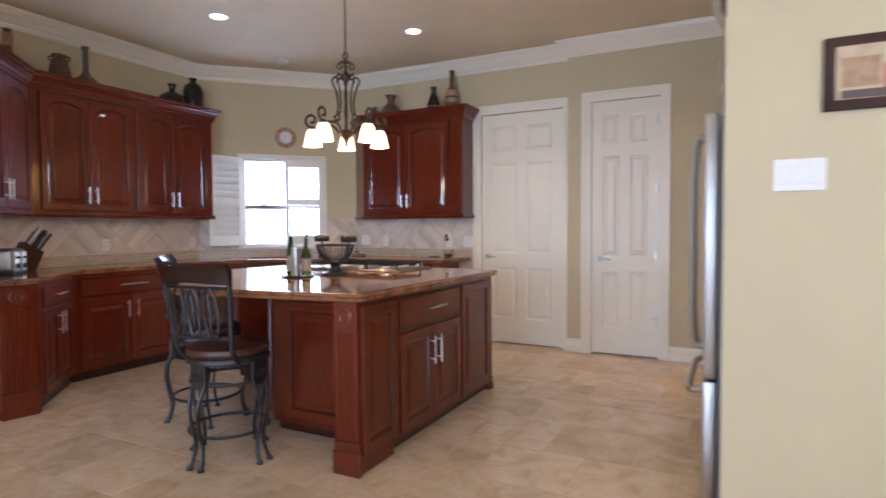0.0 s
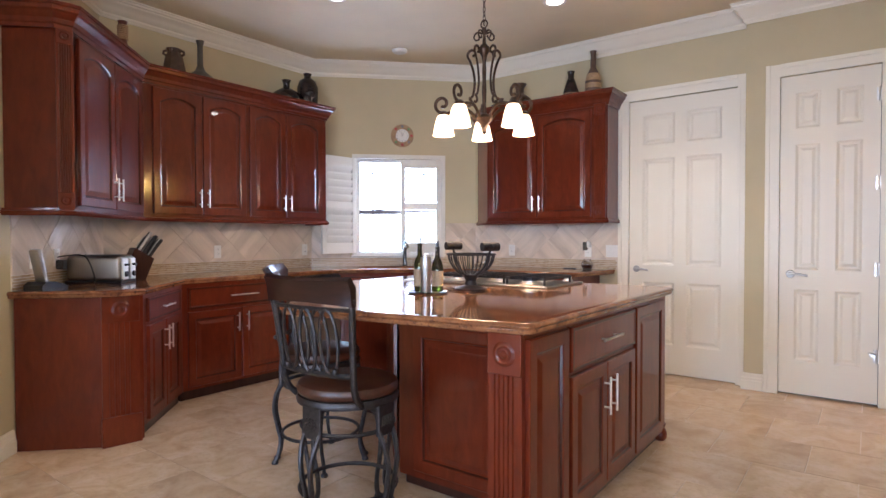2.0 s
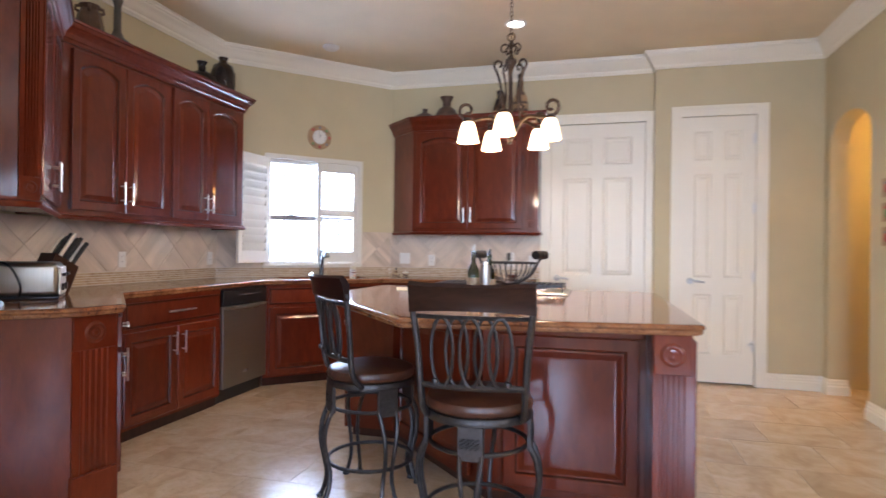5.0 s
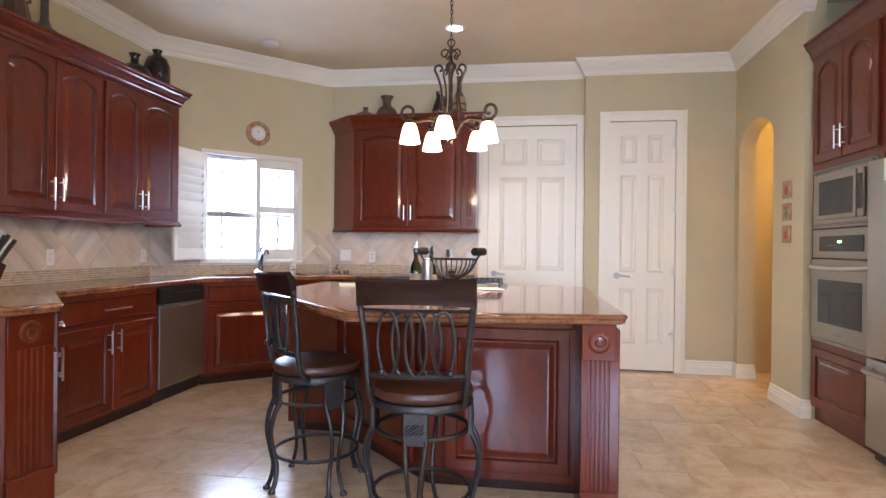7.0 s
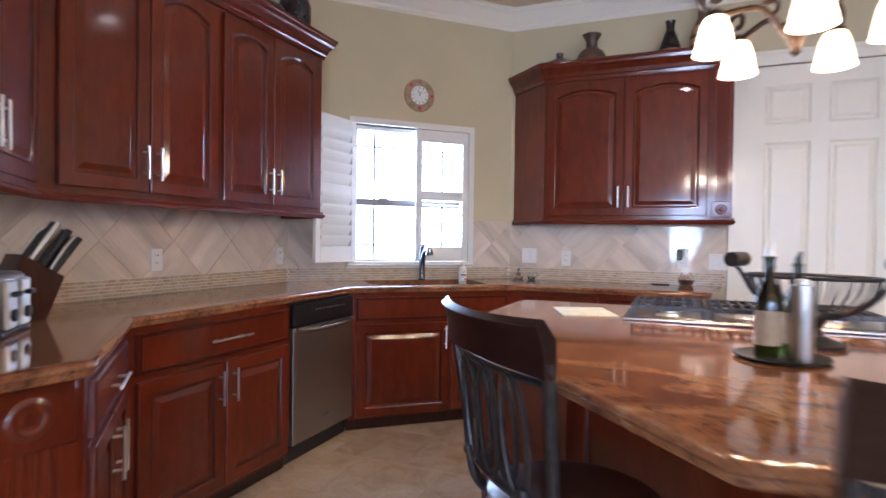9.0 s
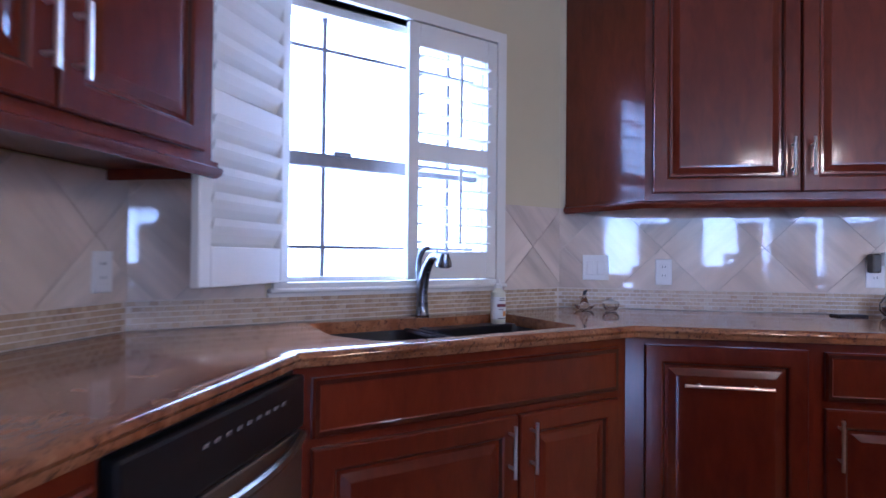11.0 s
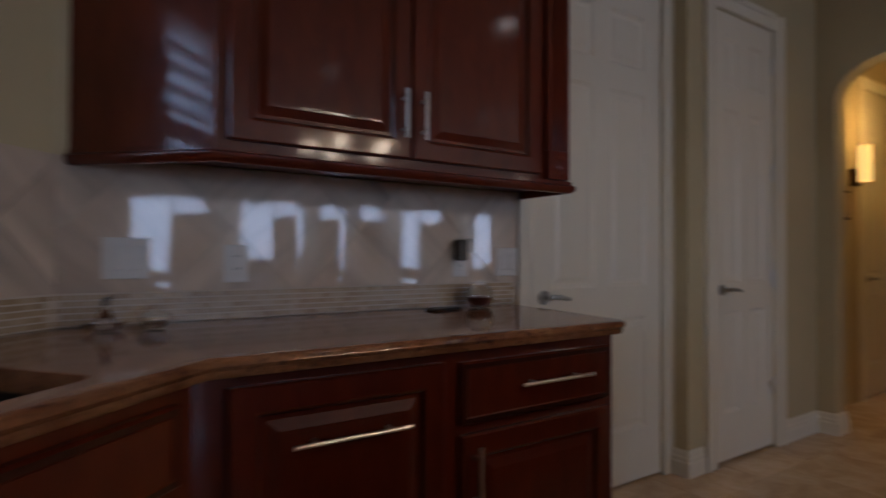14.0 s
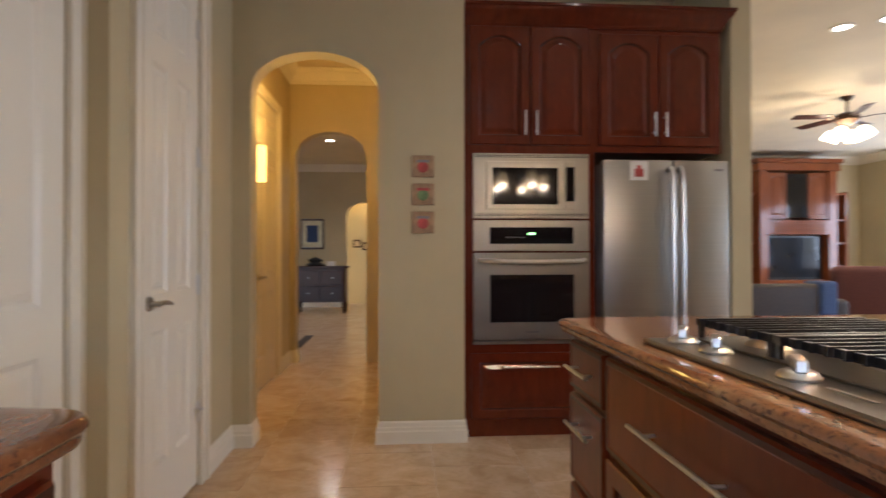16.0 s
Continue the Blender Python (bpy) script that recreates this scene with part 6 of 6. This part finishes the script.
part("window", boxes((mx0 + 0.1, mx1 - 0.1, -0.034, -0.031, 0.71, 1.0)), BLACKGLASS, od, "black glass oven window")
part("handle", tube(bmesh.new(), smooth_path([(mx0 + 0.03, -0.032, 1.09), (mx0 + 0.1, -0.075, 1.085), ((mx0 + mx1) / 2, -0.09, 1.08), (mx1 - 0.1, -0.075, 1.085), (mx1 - 0.03, -0.032, 1.09)]), 0.013, 8), CHROME, od, "curved steel handle", True)
part("lower_trim", boxes((mx0, mx1, -0.02, 0, 0.575, 0.595)), STEEL_H, ov)
part("badge", boxes(((mx0 + mx1) / 2 - 0.04, (mx0 + mx1) / 2 + 0.04, -0.033, -0.0315, 0.645, 0.655)), GREY, od)

FM = at((FX, TY0), -90)
fw = TY0 - 2.92
oc = thing("wall_cabinet", FM, "cherry cabinet over the refrigerator with two arched doors", "cabinet", "kitchen wall cabinets")
part("body", boxes((0, fw, 0, 0.68, 1.76, 2.54)), WOOD, oc)
front(oc, "door", 0.03, fw / 2 - 0.005, 1.80, 2.50, fw / 2 - 0.035, 1.93, 0.15, True, 0.06)
front(oc, "door", fw / 2 + 0.005, fw - 0.03, 1.80, 2.50, fw / 2 + 0.035, 1.93, 0.15, True, 0.06)
TC = [(o, z_ + 0.15) for o, z_ in UCROWN]
structure("trim_cabinet_crown", mitre_sweep(bmesh.new(), [(FX, TY1), (FX, 2.92), (FX + 0.5, 2.92)], [(o, z_) for o, z_ in TC]), WOOD, "stepped cherry crown over the ovens and refrigerator", "cabinet trim", True)
fr_ = thing("refrigerator", at((1.225, 3.714), -90), "stainless steel side-by-side refrigerator with long bar handles", "refrigerator")
part("body", boxes((0.005, 0.785, 0.06, 0.8, 0.02, 1.685)), GREY, fr_, "grey painted cabinet")
part("grille", boxes((0.01, 0.78, 0.05, 0.09, 0.02, 0.09)), BLACK, fr_)
dl = part("door", boxes((0.0, 0.433, 0.0, 0.055, 0.60, 1.70), bevel=0.01, seg=2), STEEL, fr_, "", True)
dr = part("door", boxes((0.44, 0.79, 0.0, 0.055, 0.60, 1.70), bevel=0.01, seg=2), STEEL, fr_, "", True)
df = part("freezer_drawer", boxes((0.0, 0.79, 0.0, 0.055, 0.09, 0.59), bevel=0.01, seg=2), STEEL, fr_, "", True)
for x, d_ in ((0.405, dl), (0.468, dr)):
    hb_ = tube(bmesh.new(), smooth_path([(x, 0.0, 0.68), (x, -0.05, 0.72), (x, -0.06, 1.15), (x, -0.05, 1.6), (x, 0.0, 1.64)]), 0.016, 8, flat=1.0)
    part("handle", hb_, STEEL, d_, "long curved steel handle", True)
part("handle", tube(bmesh.new(), smooth_path([(0.06, 0.0, 0.54), (0.1, -0.055, 0.53), (0.395, -0.06, 0.53), (0.69, -0.055, 0.53), (0.73, 0.0, 0.54)]), 0.016, 8), STEEL, df, "long curved steel handle", True)
part("badge", boxes((0.70, 0.75, -0.003, 0.0, 1.635, 1.648)), GREY, dr)
mg = thing("fridge_magnet", at((1.225, 3.714), -90) @ pose(0.16, -0.004, 1.645), "square white magnet with a red pot picture", "magnet")
part("card", boxes((0, 0.115, -0.003, 0.0, -0.07, 0.045), bevel=0.001), WHITE, mg)
part("picture", boxes((0.03, 0.085, -0.0045, -0.003, -0.05, 0.0), (0.045, 0.07, -0.0045, -0.003, 0.0, 0.02)), REDPRINT, mg)

# pictures between arch and ovens
for z_, mm in ((1.653, REDPRINT), (1.485, GREENPRINT), (1.317, REDPRINT)):
    t = thing("framed_tile", at((XF, 4.877), -90, z_), "small square decorative tile picture on the wall", "picture", "three tile pictures")
    part("frame", boxes((0, 0.134, -0.014, 0.0, -0.065, 0.065), bevel=0.003), POT_TAN, t)
    part("ground", boxes((0.016, 0.118, -0.0155, -0.014, -0.049, 0.049)), POT_TAN, t)
    part("motif", lathe(bmesh.new(), [(0, 0.0175), (0.028, 0.0165), (0.034, 0.0155)], 9, Matrix.Translation((0.067, 0, -0.006)) @ face), mm, t)
    part("motif", boxes((0.03, 0.104, -0.0165, -0.0155, 0.022, 0.038)), GREY if mm is REDPRINT else REDPRINT, t)
sw3 = plate(pose(1.54, YFAM, 1.417), "switch", 3)
sw3.matrix_basis = pose(1.54, YFAM + 0.008, 1.417)
fp = thing("framed_picture", pose(1.605, YFAM, 1.755), "small landscape print in a dark wooden frame", "picture")
part("frame", boxes((0, 0.42, -0.02, 0, -0.125, 0.125), bevel=0.004), DARKWOOD, fp)
part("print", boxes((0.035, 0.385, -0.0215, -0.02, -0.09, 0.09)), TANPRINT, fp)
for x0, x1, z0_, z1_, mm in ((0.05, 0.16, -0.05, 0.05, POT_TAN), (0.17, 0.25, -0.07, 0.02, REDPRINT), (0.26, 0.37, -0.03, 0.06, TANPRINT), (0.05, 0.37, -0.088, -0.06, POT_BROWN)):
    part("print_patch", boxes((x0, x1, -0.0222, -0.0215, z0_, z1_)), mm, fp)

# ---------- hall and front room ----------
hl = thing("wall_sconce", at((2.25, 6.10), 0, 1.68), "amber glass cylinder wall sconce, lit", "wall lamp")
part("backplate", boxes((-0.04, 0.04, -0.055, 0, -0.03, 0.1), bevel=0.005), BRONZE, hl)
part("shade", lathe(bmesh.new(), [(0.045, 0.0), (0.045, 0.27), (0.041, 0.27), (0.041, 0.0)], 18, Matrix.Translation((0, -0.09, 0))), HALLSHADE, hl, "lit amber glass cylinder", True)
lp = new("hall_bulb", bpy.data.lights.new("hall_bulb", "POINT"))
lp.data.energy, lp.data.color, lp.data.shadow_soft_size, lp.location = 8.5, (1.0, 0.56, 0.11), 0.1, (2.3, 5.75, 2.15)
hp_ = thing("framed_picture", at((2.02, 6.10), 0, 1.50), "small dark framed picture on the hall wall", "picture")
part("frame", boxes((0, 0.16, -0.02, 0, -0.11, 0.11), bevel=0.003), DARKWOOD, hp_)
part("print", boxes((0.02, 0.14, -0.0215, -0.02, -0.09, 0.09)), TANPRINT, hp_)
cw_ = mitre_sweep(bmesh.new(), [(XF + T, 6.10), (3.85, 6.10), (3.85, 4.95), (XF + T, 4.95)], CROWN)
structure("trim_hall", cw_, TRIM, "pale stepped crown moulding round the hall ceiling", "moulding")
DR = at((8.75, 6.36), -90)
dr_ = thing("dresser", DR, "dark carved wooden dresser with drawers on legs", "dresser")
part("body", boxes((-0.6, 0.35, 0, 0.45, 0.22, 0.86), bevel=0.005), DARKWOOD, dr_)
part("top", boxes((-0.64, 0.39, -0.03, 0.48, 0.86, 0.9), bevel=0.006), DARKWOOD, dr_)
for x in (-0.56, 0.31):
    for y in (0.04, 0.41):
        part("leg", tube(bmesh.new(), smooth_path([(x, y, 0.22), (x, y - 0.02, 0.12), (x, y, 0.0)]), [0.035] * 7 + [0.025] * 6), DARKWOOD, dr_, "", True)
for z0_, z1_ in ((0.26, 0.52), (0.55, 0.82)):
    for x0, x1 in ((-0.56, -0.14), (-0.11, 0.31)):
        bb = bmesh.new()
        panel_loops(bb, x0, x1, z0_, z1_, 0, DRAWER, 0, 2)
        d_ = part("drawer", bb, DARKWOOD, dr_)
        part("knob", lathe(bmesh.new(), [(0, 0.03), (0.014, 0.026), (0.01, 0)], 10, Matrix.Translation(((x0 + x1) / 2, -0.02, (z0_ + z1_) / 2)) @ face), CHROME, d_, "", True)
sc = solo("sculpture", lathe(bmesh.new(), [(0, 0), (0.1, 0), (0.12, 0.03), (0.06, 0.07), (0.09, 0.12), (0.02, 0.17), (0, 0.175)], 12, Matrix.Diagonal((1.6, 0.6, 1, 1))), BLACK, DR @ pose(-0.25, 0.2, 0.9), "dark abstract ornament on the dresser", "ornament", smooth=True)
solo("box", boxes((-0.07, 0.07, -0.04, 0.04, 0, 0.09), bevel=0.005), WHITE, DR @ pose(0.05, 0.2, 0.9), "small white box on the dresser", "box")
op = thing("framed_painting", at((10.2, 6.86), -90, 1.585), "tall painting in a dark frame with pale mat", "painting")
part("frame", boxes((-0.25, 0.25, -0.03, 0, -0.35, 0.3), bevel=0.006), DARKWOOD, op)
part("mat", boxes((-0.21, 0.21, -0.032, -0.03, -0.31, 0.26)), PAPER, op)
part("print", boxes((-0.12, 0.12, -0.034, -0.032, -0.2, 0.16)), BLUE, op)
for y_, z_ in ((5.98, 1.37), (5.77, 1.31)):
    t = thing("framed_picture", at((11.0, y_), -90, z_), "small dark framed picture in the lit niche", "picture")
    part("frame", boxes((-0.09, 0.09, -0.02, 0, -0.09, 0.09), bevel=0.003), DARKWOOD, t)
    part("print", boxes((-0.06, 0.06, -0.022, -0.02, -0.06, 0.06)), TANPRINT, t)
lp = new("niche_bulb", bpy.data.lights.new("niche_bulb", "POINT"))
lp.data.energy, lp.data.color, lp.data.shadow_soft_size, lp.location = 7, (1.0, 0.66, 0.2), 0.08, (10.7, 5.77, 2.7)
solo("rug", boxes((4.7, 5.8, 6.16, 6.27, 0.001, 0.012), bevel=0.003), RUG, Matrix(), "dark narrow woven rug in the passage", "rug")

# ---------- family room ----------
ec = thing("entertainment_center", at((7.98, -2.42), -90) @ Matrix.Diagonal((1.08, 1.05, 1.09, 1)), "large carved wooden entertainment center with television niche", "cabinet")
ECW = wood("walnut_red", (0.16, 0.042, 0.014), (0.31, 0.095, 0.03), 0.3)
part("body", boxes((-0.7, -0.55, -0.05, 0.55, 0, 2.45), (0.55, 0.7, -0.05, 0.55, 0, 2.45), (-0.55, 0.55, 0.3, 0.55, 0, 2.45), (-0.55, 0.55, -0.05, 0.3, 0, 0.58), (-0.55, 0.55, -0.05, 0.3, 1.36, 1.6)), ECW, ec)
part("crown", boxes((-0.78, 0.78, -0.12, 0.56, 2.58, 2.65), (-0.74, 0.74, -0.09, 0.56, 2.45, 2.58), bevel=0.01), ECW, ec)
for x0, x1 in ((-0.54, -0.2), (0.2, 0.54)):
    bb = bmesh.new()
    panel_loops(bb, x0, x1, 1.62, 2.42, -0.0, DOOR, 0.05, 8)
    part("door", bb, ECW, ec)
part("glass_door", boxes((-0.19, 0.19, -0.01, 0.0, 1.65, 2.4)), BLACKGLASS, ec, "glazed middle door")
for k in range(6):
    part("slat", boxes((-0.5, 0.5, -0.062, -0.05, 1.385 + k * 0.033, 1.405 + k * 0.033)), ECW, ec)
for sx in (-1, 1):
    wing = part("bookcase", boxes((sx * 0.95 - 0.02, sx * 0.95 + 0.02, 0.05, 0.5, 0, 2.1), (sx * 0.72 - 0.01, sx * 0.72 + 0.01, 0.05, 0.5, 0, 2.1), (min(sx * 0.72, sx * 0.95), max(sx * 0.72, sx * 0.95), 0.48, 0.5, 0, 2.1)), ECW, ec)
    for zz in (0.4, 0.8, 1.2, 1.6, 2.05):
        part("shelf", boxes((min(sx * 0.72, sx * 0.95), max(sx * 0.72, sx * 0.95), 0.05, 0.48, zz, zz + 0.025)), ECW, wing)
tv = thing("television", at((7.98, -2.42), -90) @ pose(0, 0.1, 0.635), "flat television with dark blue reflecting screen", "television")
part("housing", boxes((-0.56, 0.56, 0, 0.08, 0.0, 0.83), bevel=0.006), BLACK, tv)
part("screen", boxes((-0.53, 0.53, -0.004, 0.0, 0.04, 0.79)), SCREEN, tv, "glossy dark screen")
so_ = thing("sofa", at((3.9, 1.2), -90), "dark brown upholstered sofa seen from behind", "sofa")
part("back", boxes((-1.0, 1.0, -0.12, 0.12, 0.1, 0.79), bevel=0.06, seg=3), SOFA, so_, "", True)
part("seat", boxes((-1.0, 1.0, 0.12, 0.8, 0.1, 0.45), bevel=0.05, seg=3), SOFA, so_, "", True)
for sx in (-1, 1):
    part("arm", boxes((sx * 1.1 - 0.11, sx * 1.1 + 0.11, -0.1, 0.8, 0.05, 0.62), bevel=0.06, seg=3), SOFA, so_, "", True)
thr = solo("throw_blanket", boxes((0.82, 1.02, -0.15, 0.14, 0.45, 0.82), bevel=0.03, seg=2), BLUE, at((3.9, 1.2), -90), "blue throw blanket over the sofa back", "blanket")
ac = thing("armchair", at((4.76, -0.98), -120), "wine-red cushioned armchair with patterned side", "armchair")
part("seat", boxes((-0.4, 0.4, -0.4, 0.4, 0.1, 0.45), bevel=0.06, seg=2), SOFA, ac, "", True)
part("back", boxes((-0.42, 0.42, -0.5, -0.3, 0.1, 0.97), bevel=0.08, seg=3), WINE, ac, "", True)
for sx in (-1, 1):
    part("arm", boxes((sx * 0.45 - 0.09, sx * 0.45 + 0.09, -0.45, 0.4, 0.1, 0.68), bevel=0.06, seg=2), PAPER, ac, "pale patterned arm", True)
fn_ = thing("ceiling_fan", pose(4.447, -0.51, H), "dark ceiling fan with four lit frosted shades", "ceiling fan")
part("canopy", lathe(bmesh.new(), [(0, 0), (0.07, 0), (0.06, -0.03), (0.02, -0.06), (0.016, -0.2), (0, -0.2)], 18), BRONZE, fn_, "", True)
part("motor", lathe(bmesh.new(), [(0, -0.2), (0.08, -0.2), (0.13, -0.23), (0.14, -0.29), (0.1, -0.33), (0.05, -0.35), (0, -0.36)], 24), BRONZE, fn_, "", True)
for q in range(5):
    A = Matrix.Rotation(radians(72 * q + 10), 4, "Z")
    bl = boxes((0.2, 0.66, -0.065, 0.065, -0.262, -0.255), bevel=0.003)
    box(bl, 0.1, 0.22, -0.02, 0.02, -0.27, -0.262)
    part("blade", moved(bl, A @ Matrix.Rotation(radians(10), 4, "X")), DARKWOOD, fn_)
for q in range(4):
    A = Matrix.Rotation(radians(90 * q + 30), 4, "Z") @ Matrix.Translation((0.18, 0, -0.45)) @ Matrix.Rotation(radians(-25), 4, "Y") @ Matrix.Scale(1.25, 4)
    part("shade", lathe(bmesh.new(), [(0.025, 0.05), (0.045, 0.03), (0.065, -0.02), (0.075, -0.06), (0.07, -0.06), (0.05, 0.0), (0.0, 0.03)], 18, A), FANGLASS, fn_, "lit frosted glass shade", True)
lp = new("fan_bulb", bpy.data.lights.new("fan_bulb", "POINT"))
lp.data.energy, lp.data.color, lp.data.shadow_soft_size, lp.location = 24, (1.0, 0.82, 0.5), 0.25, (4.447, -0.51, H - 0.62)

# ---------- floor tiles ----------
PIT, ROW = 0.4655, 0.4695
tile_me = mesh_of("floor_tile", boxes((0.0015, PIT - 0.0025, 0.0015, ROW - 0.0025, -0.006, 0.0)), TILE)
far_bm = bmesh.new()
singles = 0
for r in range(-18, 11):
    y = 3.83 + r * ROW
    off = 0.175 if r % 2 == 0 else -0.05
    for q in range(-10, 24):
        x = off + q * PIT
        near = -3.6 < x < 1.9 and 1.0 < y < 6.3
        if near and singles < 296:
            share("floor_tile", tile_me, floor, Matrix.Translation((x, y, 0)))
            singles += 1
        elif -4.1 < x < 11 and -4.3 < y < 8.6:
            box(far_bm, x + 0.0015, x + PIT - 0.0025, y + 0.0015, y + ROW - 0.0025, -0.006, 0.0)
tagged(part("far_tiles", far_bm, TILE, floor), kind="stuff")
